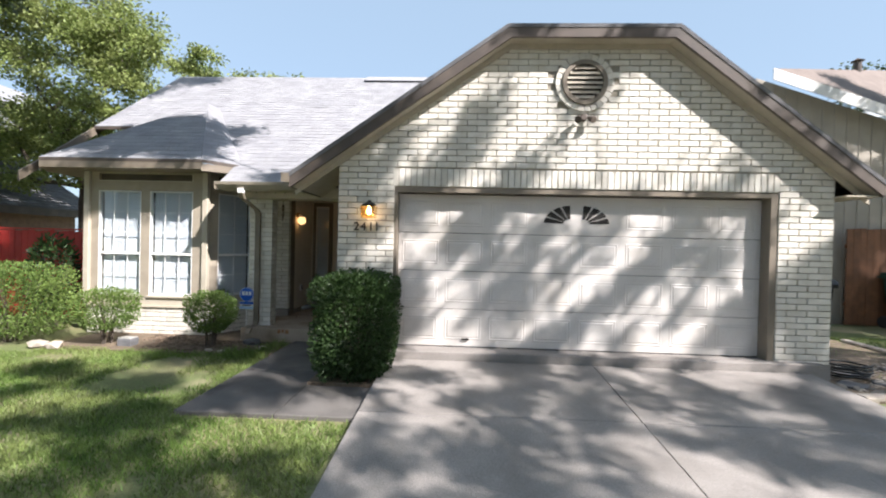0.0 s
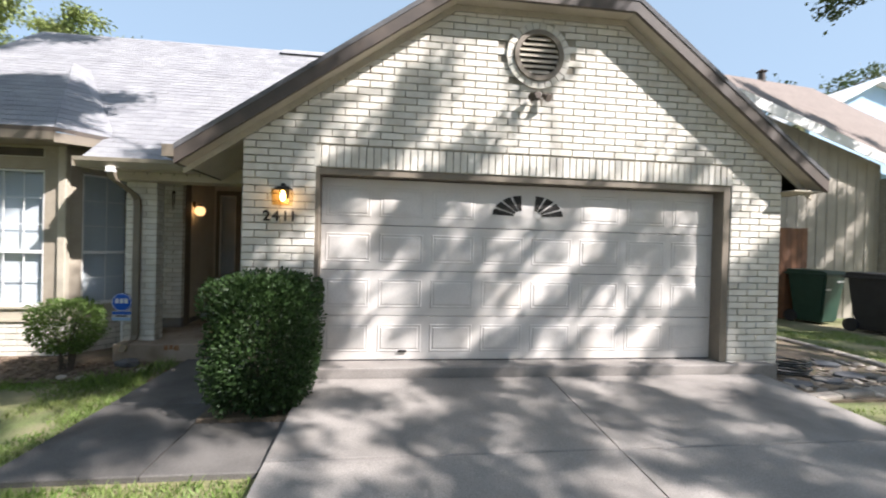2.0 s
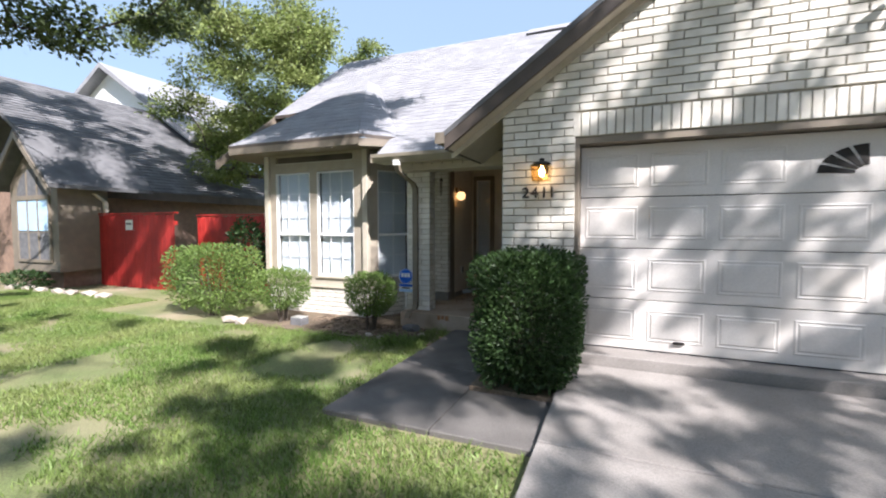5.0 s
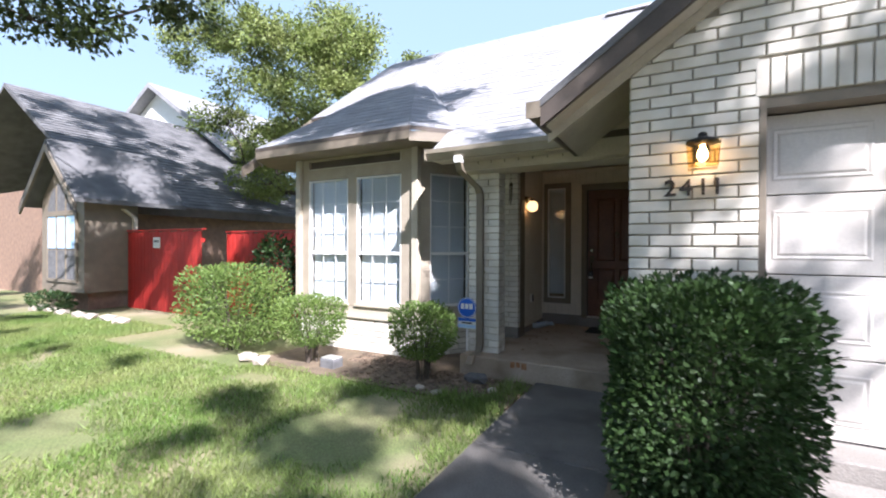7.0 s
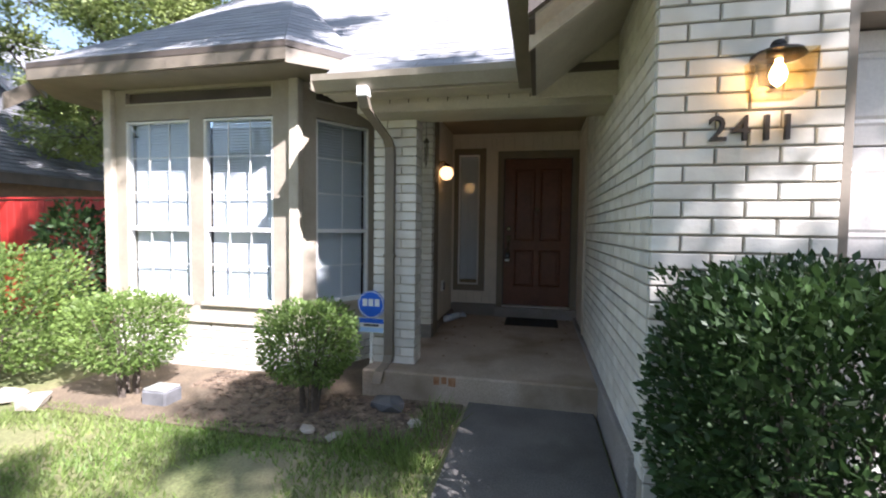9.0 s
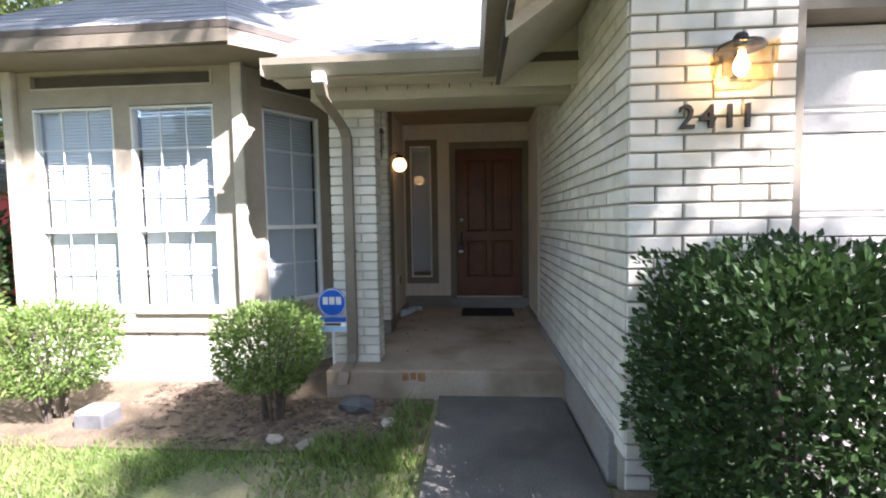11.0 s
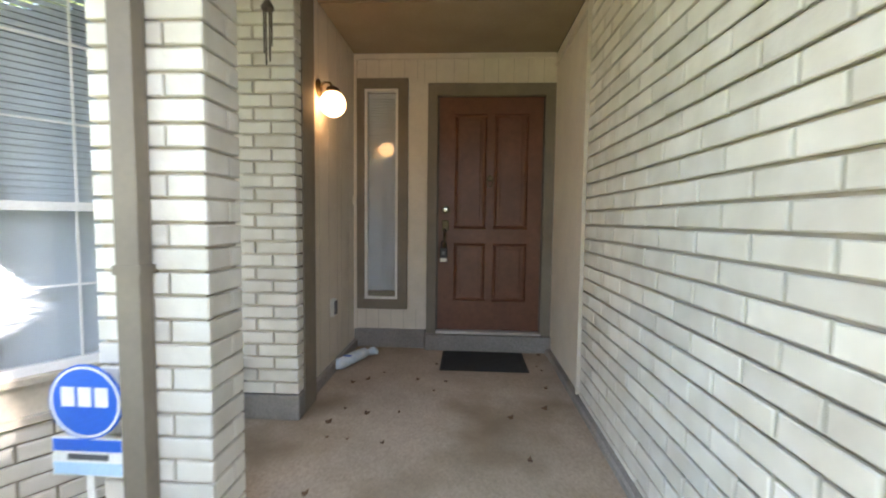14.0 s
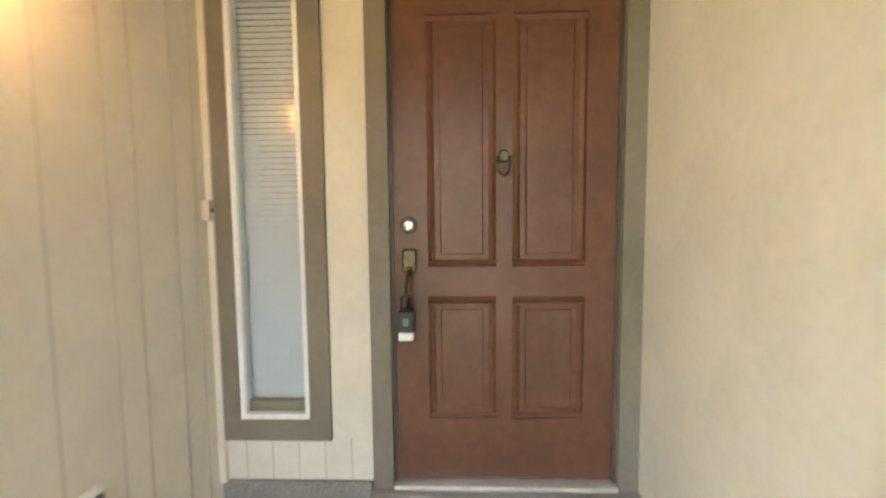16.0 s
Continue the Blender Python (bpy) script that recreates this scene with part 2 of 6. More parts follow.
def tube(bm, points, radii, sides=8, cap=True):
    points = [Vector(p) for p in points]
    if isinstance(radii, (int, float)):
        radii = [radii] * len(points)
    rings = []
    for i, p in enumerate(points):
        d = (points[min(i + 1, len(points) - 1)] - points[max(i - 1, 0)]).normalized()
        q = d.to_track_quat("Z", "Y")
        rings.append([bm.verts.new(p + q @ Vector((math.cos(2 * math.pi * k / sides) * radii[i], math.sin(2 * math.pi * k / sides) * radii[i], 0))) for k in range(sides)])
    for a, b in zip(rings, rings[1:]):
        for k in range(sides):
            bm.faces.new((a[k], a[(k + 1) % sides], b[(k + 1) % sides], b[k]))
    if cap:
        bm.faces.new(rings[0][::-1])
        bm.faces.new(rings[-1])
    return bm


def lathe(bm, profile, at=(0, 0, 0), sides=20, turn=None):
    """Turns (radius, height) pairs round an axis."""
    m = Matrix.Translation(at) @ (turn or Matrix.Identity(4))
    rings = [[bm.verts.new(m @ Vector((r * math.cos(2 * math.pi * k / sides), r * math.sin(2 * math.pi * k / sides), h))) for k in range(sides)] for r, h in profile]
    for a, b in zip(rings, rings[1:]):
        for k in range(sides):
            bm.faces.new((a[k], a[(k + 1) % sides], b[(k + 1) % sides], b[k]))
    bm.faces.new(rings[0][::-1])
    bm.faces.new(rings[-1])
    return bm


FACE_SOUTH = Matrix.Rotation(radians(90), 4, "X")


def bricks_mesh(w, h, d, c=0.004):
    """A brick's body: open at the back, chamfered at the front, which looks along -y; its middle at the origin, its back at y = 0."""
    verts = []
    for y, i in ((0, 0), (-d + c, 0), (-d, c)):
        verts += [(-w / 2 + i, y, -h / 2 + i), (w / 2 - i, y, -h / 2 + i), (w / 2 - i, y, h / 2 - i), (-w / 2 + i, y, h / 2 - i)]
    faces = [(8, 9, 10, 11)]
    for a in (0, 4):
        for k in range(4):
            faces.append((a + k, a + (k + 1) % 4, a + 4 + (k + 1) % 4, a + 4 + k))
    return verts, faces


COURSE, BRICK_H, PITCH, JOINT = 0.0803, 0.0695, 0.262, 0.011
brick_shared = {}


def lay_bricks(wall, places, material, rest, limit, near, depth=0.016):
    """Bricks on a wall. places: (origin, turn about z, width, height). The limit nearest to the stretch near(x, y, z) are single objects, the others one mesh."""
    places = sorted(places, key=lambda p: near(*p[0]))
    singles, others = places[:limit], places[limit:]
    rng = random.Random(5)
    for (x, y, z), turn, w, h in singles:
        key = (round(w, 2), round(h, 3), material.name, depth)
        if key not in brick_shared:
            me = bpy.data.meshes.new("brick")
            vs, fs = bricks_mesh(key[0], key[1], depth)
            me.from_pydata(vs, [], fs)
            me.materials.append(material)
            brick_shared[key] = me
        ob = new("brick", brick_shared[key])
        ob.parent = wall
        ob.matrix_parent_inverse = wall.matrix_basis.inverted()
        ob.location = (x, y, z)
        ob.rotation_euler = (0, rng.uniform(-0.004, 0.004), turn + rng.uniform(-0.006, 0.006))
    if others:
        allv, allf = [], []
        for (x, y, z), turn, w, h in others:
            vs, fs = bricks_mesh(w, h, depth)
            c, s = math.cos(turn), math.sin(turn)
            k = len(allv)
            allv += [(x + c * a - s * b, y + s * a + c * b, z + e) for a, b, e in vs]
            allf += [tuple(i + k for i in f) for f in fs]
        me = bpy.data.meshes.new("bricks")
        me.from_pydata(allv, [], allf)
        tagged(link("bricks", me, rest, wall), kind="stuff")


def courses(a, b, z0, z1, keep=None, pitch=PITCH, course=COURSE, phase=0.0208, gap=JOINT, closers=True):
    """Running bond on the plan line a-b: bricks face to the right of a-b (b lies to the viewer's right)."""
    a, b = Vector((*a, 0)), Vector((*b, 0))
    length, d = (b - a).length, (b - a).normalized()
    turn = math.atan2(d.y, d.x)
    out = []
    k0, k1 = math.floor((z0 - phase) / course + 0.3), math.ceil((z1 - phase) / course - 0.3)
    for k in range(k0, k1):
        z = phase + (k + 0.5) * course
        u = -pitch / 2 * (k % 2)
        while u < length - 0.02:
            lo, hi = max(u, 0), min(u + pitch, length)
            if length - hi < 0.07:
                hi = length
            u = hi if hi == length else u + pitch
            if hi - lo < 0.05:
                continue
            w = hi - lo - gap
            p = a + d * ((lo + hi) / 2)
            if keep is None or keep(p.x, p.y, z, w):
                out.append(((p.x, p.y, z), turn, round(w, 2), course - gap))
    return out


# ---- ground ----
def drive_z(y):
    return -0.10 - 0.062 * (5.75 - y) if y > -4 else -0.10 - 0.062 * 9.75


def lawn_z(y):
    return max(min(-0.29, drive_z(y) - 0.035), -0.76)


bm = bmesh.new()
ys = [-600, -30, -11, -5] + [-4 + 0.5 * k for k in range(25)] + [9, 12, 30, 120, 600]
xs = [-600, -60, -20, -10, -5, -2, 2, 5, 10, 20, 60, 600]
grid = [[bm.verts.new((x, y, lawn_z(y) - (0.05 if y <= -5 else 0))) for x in xs] for y in ys]
for r0, r1 in zip(grid, grid[1:]):
    for k in range(len(xs) - 1):
        bm.faces.new((r0[k], r0[k + 1], r1[k + 1], r1[k]))
ground = tagged(part("ground", bm, GRASS_SOIL), "patchy sunlit front lawn with bare soil", "lawn", kind="structure")

road = tagged(part("road", boxed(-60, 60, -14, -6, -0.95, -0.775), ASPHALT), "grey asphalt street at the foot of the drive", "road", kind="structure")


def slab(name, x0, x1, y0, y1, zf, depth, material, parent=None, gap=0.006, label=""):
    """A concrete slab whose top follows zf(y), with rounded arrises."""
    b = bmesh.new()
    x0, x1, y0, y1 = x0 + gap, x1 - gap, y0 + gap, y1 - gap
    pts = [(y0, zf(y0) - 0.008), (y0 + 0.01, zf(y0)), (y1 - 0.01, zf(y1)), (y1, zf(y1) - 0.008), (y1, zf(y1) - depth), (y0, zf(y0) - depth)]
    prism(b, [(x0, y, z) for y, z in pts], (x1 - x0, 0, 0))
    return part(name, b, material, parent, label)


drive = thing("driveway", "cracked grey concrete driveway with joints, dappled by shade", "driveway")
tagged(drive, kind="structure")
DX = (-0.97, 1.70, 4.40)
for x0, x1 in zip(DX, DX[1:]):
    for y0, y1 in ((4.13, 5.70), (1.2, 4.13), (-2.0, 1.2), (-6.2, -2.0)):
        slab("driveway_slab", x0, x1, y0, y1, drive_z, 0.3, CONCRETE, drive)
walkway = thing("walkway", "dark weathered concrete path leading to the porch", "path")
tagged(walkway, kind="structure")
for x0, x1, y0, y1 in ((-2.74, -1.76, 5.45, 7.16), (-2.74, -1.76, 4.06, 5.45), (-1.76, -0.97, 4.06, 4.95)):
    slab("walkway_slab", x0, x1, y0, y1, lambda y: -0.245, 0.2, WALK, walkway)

porch = tagged(part("floor_porch", boxed(-3.66, -1.70, 7.09, 9.9, -0.45, -0.045, bevel=0.012), PORCH), "tan stained concrete porch slab with dirt marks", "porch floor", kind="structure")
for x0, w, h in ((-3.03, 0.05, 0.07), (-2.965, 0.045, 0.06), (-2.905, 0.06, 0.075)):
    part("rust_stain", boxed(x0, x0 + w, 7.0875, 7.0895, -0.055 - h, -0.058), RUST, porch)
tagged(part("floor_garage", boxed(-1.5, 4.6, 5.72, 9.0, -0.5, 0.0, bevel=0.01), CONCRETE), "concrete garage slab edge under the door", "garage floor", kind="structure")
tagged(part("floor_house", boxed(-7.0, -3.7, 8.2, 14.0, -0.45, 0.1), CONCRETE), "concrete house slab", "floor", kind="structure")

# ---- garage walls ----
Y0, XL, XR, OPL, OPR, OPT = 5.845, -1.69, 4.735, -0.935, 4.045, 2.17
ROOF = ((-2.28, 2.30), (0.50, 4.22), (2.643, 4.22), (5.13, 2.32))


def rake_z(x):
    (a, b), (c, d), (e, f), (g, h) = ROOF
    if x < c:
        return b + (x - a) * (d - b) / (c - a)
    return d if x < e else f + (x - e) * (h - f) / (g - e)


gtop = lambda x: rake_z(x) - 0.09
bm = bmesh.new()
outline = [(XL, -0.45), (OPL, -0.45), (OPL, OPT), (OPR, OPT), (OPR, -0.45), (XR, -0.45), (XR, gtop(XR)), (2.643, 4.12), (0.5, 4.12), (XL, gtop(XL))]
prism(bm, [(x, Y0 + 0.014, z) for x, z in outline], (0, 0.13, 0))
wall_front = tagged(part("wall_garage_front", bm, MORTAR), "white-painted brick garage gable wall with grey joints", "brick wall", kind="structure")
bm = bmesh.new()
prism(bm, [(XL + 0.014, Y0 + 0.146, -0.45), (XL + 0.014, 8.66, -0.45), (XL + 0.014, 8.66, 2.60), (XL + 0.014, Y0 + 0.146, 2.60)], (0.15, 0, 0))
wall_side = tagged(part("wall_garage_side", bm, PORCH_MORTAR), "white-painted brick side wall along the porch", "brick wall", kind="structure")
tagged(part("wall_garage_right", boxed(XR - 0.16, XR - 0.012, Y0 + 0.146, 11.5, -0.45, 2.6), MORTAR), "white brick outer side wall of the garage", "brick wall", kind="structure")
tagged(part("wall_garage_back", boxed(XL + 0.2, XR - 0.2, 8.9, 9.0, -0.4, 2.6), DARK), "garage rear wall, coloured near black for an unlit inside", "wall", kind="structure")
tagged(part("plinth", boxed(OPR + 0.003, XR + 0.012, Y0 - 0.012, Y0 + 0.013, -0.45, -0.02, bevel=0.005), CONCRETE), "concrete footing under the garage pier", "footing", kind="structure")
tagged(part("kerb", boxed(XL - 0.05, XL + 0.012, 6.0, 9.68, -0.30, -0.005, bevel=0.008), CONCRETE), "concrete ledge at the foot of the side wall", "footing", kind="structure")

# ---- garage roof ----
groof = thing("garage_roof", "clipped-gable garage roof with dark brown fascia and gutters", "roof")
tagged(groof, kind="structure")
(xa, za), (xb, zb), (xc, zc), (xd, zd) = ROOF
FY, RB = 5.62, 11.6
RZ, RX, RY = 4.97, 1.57, 7.70


def sheet(bm, loops, thick):
    """Roof planes with a thickness straight down."""
    for pts in loops:
        prism(bm, pts, (0, 0, -thick))
    return bm


def shingled(name, p0, p1, q0, q1, material, parent, rows, rise=0.006, tab=0.30):
    """Courses of shingle tabs between the eave p0-p1 and the top q0-q1."""
    p0, p1, q0, q1 = map(Vector, (p0, p1, q0, q1))
    nrm = (p1 - p0).cross(q0 - p0).normalized()
    if nrm.z < 0:
        nrm = -nrm
    vs, fs = [], []
    for r in range(rows):
        a0, b0 = p0.lerp(q0, r / rows), p1.lerp(q1, r / rows)
        a1, b1 = p0.lerp(q0, (r + 1.02) / rows), p1.lerp(q1, (r + 1.02) / rows)
        count = max(1, round((b0 - a0).length / tab))
        for c in range(count):
            off = 0.5 * (r % 2) / count
            u, v = min(1, max(0, c / count - off)), min(1, max(0, (c + 1) / count - off))
            v = 1 if c == count - 1 else v
            lift = nrm * (rise * (0.8 + 0.5 * noise.random()))
            k = len(vs)
            low = [a0.lerp(b0, u), a0.lerp(b0, v - 0.006 / max(0.3, (b0 - a0).length))]
            top = [a1.lerp(b1, v), a1.lerp(b1, u)]
            vs += [low[0] + lift, low[1] + lift, top[0] + nrm * 0.003, top[1] + nrm * 0.003, low[0], low[1]]
            fs += [(k, k + 1, k + 2, k + 3), (k + 4, k + 5, k + 1, k)]
    me = bpy.data.meshes.new(name)
    me.from_pydata(vs, [], fs)
    return tagged(link(name, me, material, parent), kind="stuff")


bm = bmesh.new()
sheet(bm, [
    [(xa, FY, za), (XL + 0.02, FY, rake_z(XL + 0.02)), (XL + 0.02, 6.95, rake_z(XL + 0.02)), (xa, 6.95, za)],
    [(XL + 0.02, FY, rake_z(XL + 0.02)), (xb, FY, zb), (RX, RY, RZ), (RX, RB, RZ), (XL + 0.02, RB, rake_z(XL + 0.02))],
    [(xb, FY, zb), (xc, FY, zc), (RX, RY, RZ)],
    [(xc, FY, zc), (xd, FY, zd), (xd, RB, zd), (RX, RB, RZ), (RX, RY, RZ)]], 0.05)
part("roof_deck", bm, BROWN, groof)
XV = XL + 0.02
shingled("shingles", (xa, 6.95, za + 0.004), (xa, FY - 0.01, za + 0.004), (XV, 6.95, rake_z(XV) + 0.004), (XV, FY - 0.01, rake_z(XV) + 0.004), SHINGLE, groof, 5)
shingled("shingles", (XV, RB, rake_z(XV) + 0.004), (XV, FY - 0.01, rake_z(XV) + 0.004), (xb, RB, zb + 0.004), (xb, FY - 0.01, zb + 0.004), SHINGLE, groof, 19)
shingled("shingles", (xd, FY - 0.01, zd + 0.004), (xd, RB, zd + 0.004), (xc, FY - 0.01, zc + 0.004), (xc, RB, zc + 0.004), SHINGLE, groof, 24)


def rake_offset(t):
    """The roof's outline moved inwards by t, mitred at the corners."""
    lines = []
    for (x0, z0), (x1, z1) in zip(ROOF, ROOF[1:]):
        s = Vector((x1 - x0, z1 - z0)).normalized()
        lines.append((Vector((x0, z0)) + Vector((s.y, -s.x)) * t, s))
    pts = [lines[0][0] + lines[0][1] * (ROOF[0][0] - lines[0][0].x) / lines[0][1].x]
    for (p, s), (q, u) in zip(lines, lines[1:]):
        k = ((q - p).x * u.y - (q - p).y * u.x) / (s.x * u.y - s.y * u.x)
        pts.append(p + s * k)
    p, s = lines[-1]
    pts.append(p + s * (ROOF[3][0] - p.x) / s.x)
    return pts


for seg in range(3):
    for name, t0, t1, y0, y1, m in (("fascia", 0.045, 0.165, FY - 0.022, FY + 0.022, BROWN), ("drip_edge", 0.0, 0.047, FY - 0.03, FY + 0.02, SHINGLE_DARK), ("frieze_board", 0.14, 0.225, Y0 - 0.032, Y0 - 0.011, TAN), ("soffit", 0.145, 0.159, FY + 0.022, Y0 + 0.012, TAN)):
        b = bmesh.new()
        o0, o1 = rake_offset(t0), rake_offset(t1)
        prism(b, [(p.x, y0, p.y) for p in (o0[seg], o0[seg + 1], o1[seg + 1], o1[seg])], (0, y1 - y0, 0))
        part(name, b, m, groof)
# left eave: dark gutter along the roof edge
b = bmesh.new()
prism(b, [(xa - 0.11, FY - 0.02, za - 0.02), (xa - 0.09, FY - 0.02, za - 0.13), (xa, FY - 0.02, za - 0.13), (xa, FY - 0.02, za - 0.03), (xa - 0.015, FY - 0.02, za - 0.03), (xa - 0.015, FY - 0.02, za - 0.115), (xa - 0.08, FY - 0.02, za - 0.115), (xa - 0.098, FY - 0.02, za - 0.02)], (0, 1.25, 0))
part("gutter", b, TAUPE, groof)
part("gutter_end", boxed(xa - 0.11, xa, FY - 0.026, FY - 0.021, za - 0.13, za - 0.01), TAUPE, groof)
part("eave_fascia", boxed(xa + 0.002, xa + 0.03, FY + 0.03, 6.80, za - 0.2, za - 0.02), BROWN, groof)
b = bmesh.new()
ez = rake_z(XL) - 0.20
prism(b, [(xa + 0.03, FY + 0.03, za - 0.19), (XL - 0.012, FY + 0.03, ez), (XL - 0.012, FY + 0.03, ez + 0.015), (xa + 0.03, FY + 0.03, za - 0.175)], (0, 1.2, 0))
part("eave_soffit", b, TAN, groof)
part("eave_board", prism(bmesh.new(), [(xa + 0.03, 6.852, 2.10), (XL - 0.012, 6.852, 2.10), (XL - 0.012, 6.852, ez + 0.10), (xa + 0.03, 6.852, za - 0.08)], (0, 0.02, 0)), TAN, groof)
part("eave_fascia", boxed(xd - 0.03, xd - 0.002, FY + 0.03, RB, zd - 0.2, zd - 0.02), BROWN, groof)
part("eave_soffit", boxed(XR - 0.02, xd - 0.03, FY + 0.03, RB, zd - 0.2, zd - 0.185), TAN, groof)

# ---- main roof ----
mroof = thing("main_roof", "light grey shingled main roof, bright in the sun", "roof")
tagged(mroof, kind="structure")
EY, EZ, SL = 6.84, 2.32, 0.753
RIDGE_Y = 11.3
rz = lambda y: EZ + SL * (y - EY)
ML, MR = -7.55, 5.0
bm = bmesh.new()
sheet(bm, [[(-3.90, EY, EZ), (XL + 0.05, EY, EZ), (XL + 0.05, 8.6, rz(8.6)), (-5.1, 8.6, rz(8.6)), (-3.80, 7.36, rz(7.36)), (-3.90, 7.2, rz(7.2))],
           [(ML, 8.6, rz(8.6)), (MR, 8.6, rz(8.6)), (MR, RIDGE_Y, rz(RIDGE_Y)), (ML, RIDGE_Y, rz(RIDGE_Y))],
           [(ML, RIDGE_Y, rz(RIDGE_Y)), (MR, RIDGE_Y, rz(RIDGE_Y)), (MR, 16, 2.3), (ML, 16, 2.3)]], 0.06)
part("roof_deck", bm, BROWN, mroof)
shingled("shingles", (-3.90, EY - 0.015, EZ + 0.002), (XL - 0.45, EY - 0.015, EZ + 0.002), (-3.90, 8.6, rz(8.6)), (XL - 0.45, 8.6, rz(8.6)), SHINGLE, mroof, 15)
shingled("shingles", (-3.901, 7.36, rz(7.36)), (-3.90, 7.36, rz(7.36)), (-5.1, 8.6, rz(8.6)), (-3.90, 8.6, rz(8.6)), SHINGLE, mroof, 10)
shingled("shingles", (ML, 8.6, rz(8.6)), (MR, 8.6, rz(8.6)), (ML, RIDGE_Y, rz(RIDGE_Y)), (MR, RIDGE_Y, rz(RIDGE_Y)), SHINGLE, mroof, 23)
part("ridge_cap", prism(bmesh.new(), [(-2.6, RIDGE_Y - 0.35, rz(RIDGE_Y) - 0.19), (-2.6, RIDGE_Y, rz(RIDGE_Y) + 0.03), (-2.6, RIDGE_Y + 0.35, rz(RIDGE_Y) - 0.19)], (7.4, 0, 0)), SHINGLE, mroof)
part("rake_board", prism(bmesh.new(), [(ML - 0.03, 7.1, rz(7.1) - 0.03), (ML - 0.03, RIDGE_Y, rz(RIDGE_Y) - 0.01), (ML - 0.03, RIDGE_Y, rz(RIDGE_Y) - 0.2), (ML - 0.03, 7.1, rz(7.1) - 0.2)], (0.028, 0, 0)), TAUPE, mroof)

# bay roof, over the window bay
broof = thing("bay_roof", "low hipped shingle roof over the window bay", "roof")
tagged(broof, kind="structure")
E1, E2, E0 = (-4.27, 6.92, 2.69), (-3.78, 7.32, 2.66), (-7.08, 6.97, 2.70)
PEAK, BACK = (-5.44, 9.0, 4.24), (-5.44, 9.45, 4.28)
WEST = (-7.6, 7.5, 2.70)
bm = bmesh.new()
sheet(bm, [[E0, E1, PEAK], [E1, E2, PEAK], [E2, BACK, PEAK], [WEST, E0, PEAK], [WEST, PEAK, BACK]], 0.05)
part("roof_deck", bm, BROWN, broof)
near_peak = lambda dx, dy: (PEAK[0] + dx, PEAK[1] + dy, PEAK[2] + 0.004)
shingled("shingles", E0, E1, near_peak(-0.02, 0), near_peak(0.02, 0), SHINGLE, broof, 17)
shingled("shingles", E1, E2, near_peak(0, 0), near_peak(0.02, 0.02), SHINGLE, broof, 17)
shingled("shingles", E2, (E2[0] - 0.01, E2[1] + 0.02, E2[2]), near_peak(0, 0), BACK, SHINGLE, broof, 17)
shingled("shingles", WEST, E0, near_peak(-0.04, 0.02), near_peak(-0.02, 0), SHINGLE, broof, 17)
for a, b_ in ((E0, E1), (E1, E2), ((-7.6, 7.5, 2.70), E0)):
    b = bmesh.new()
    obox(b, a[:2], b_[:2], 0.03, min(a[2], b_[2]) - 0.15, min(a[2], b_[2]) - 0.03, shift=0.004)
    part("fascia", b, TAUPE, broof)
bm = bmesh.new()
prism(bm, [(-7.5, 7.55, 2.545), (-7.11, 7.01, 2.545), (-4.34, 7.01, 2.545), (-3.83, 7.39, 2.545), (-3.83, 8.3, 2.545), (-7.5, 8.3, 2.545)], (0, 0, 0.02))
part("soffit", bm, TAUPE, broof)

# main eave gutter, downspout and porch beam
geave = thing("eave_gutter", "taupe metal gutter with a square downspout", "gutter", (-3.5, 7.05, -0.2))
tagged(geave, kind="structure")
bm = bmesh.new()
prism(bm, [(-3.92, EY - 0.03, EZ - 0.005), (-3.92, EY - 0.135, EZ - 0.005), (-3.92, EY - 0.125, EZ - 0.05), (-3.92, EY - 0.075, EZ - 0.12), (-3.92, EY - 0.03, EZ - 0.12), (-3.92, EY - 0.03, EZ - 0.105), (-3.92, EY - 0.07, EZ - 0.105), (-3.92, EY - 0.112, EZ - 0.045), (-3.92, EY - 0.12, EZ - 0.018), (-3.92, EY - 0.03, EZ - 0.018)], (1.62, 0, 0))
part("gutter", bm, GUTTER, geave)
part("gutter_end", boxed(-3.926, -3.921, EY - 0.135, EY - 0.028, EZ - 0.12, EZ - 0.003), GUTTER, geave)


def square_pipe(bm, pts, w, d):
    rings = []
    for i, p in enumerate(pts):
        p = Vector(p)
        rings.append([bm.verts.new(p + Vector(o)) for o in ((-w / 2, -d / 2, 0), (w / 2, -d / 2, 0), (w / 2, d / 2, 0), (-w / 2, d / 2, 0))])
    for a, b in zip(rings, rings[1:]):
        for k in range(4):
            bm.faces.new((a[k], a[(k + 1) % 4], b[(k + 1) % 4], b[k]))
    bm.faces.new(rings[0][::-1])
    bm.faces.new(rings[-1])
    return bm


bm = square_pipe(bmesh.new(), [(-3.52, 6.76, 2.21), (-3.52, 6.765, 2.13), (-3.52, 6.81, 2.065), (-3.49, 7.22, 1.92), (-3.485, 7.275, 1.855), (-3.485, 7.283, 1.79), (-3.485, 7.283, 0.04), (-3.485, 7.25, -0.02), (-3.49, 7.06, -0.04), (-3.49, 7.0, -0.12)], 0.078, 0.06)
part("downspout", bm, TAUPE, geave, smooth=False)
part("downspout_outlet", boxed(-3.565, -3.475, 6.72, 6.80, 2.14, 2.215, bevel=0.006), WHITE, geave)
part("strap", boxed(-3.532, -3.438, 7.248, 7.33, 0.9, 0.93), TAUPE, geave)
beam = thing("porch_beam", "tan painted beam and eave boards across the porch opening", "beam")
tagged(beam, kind="structure")
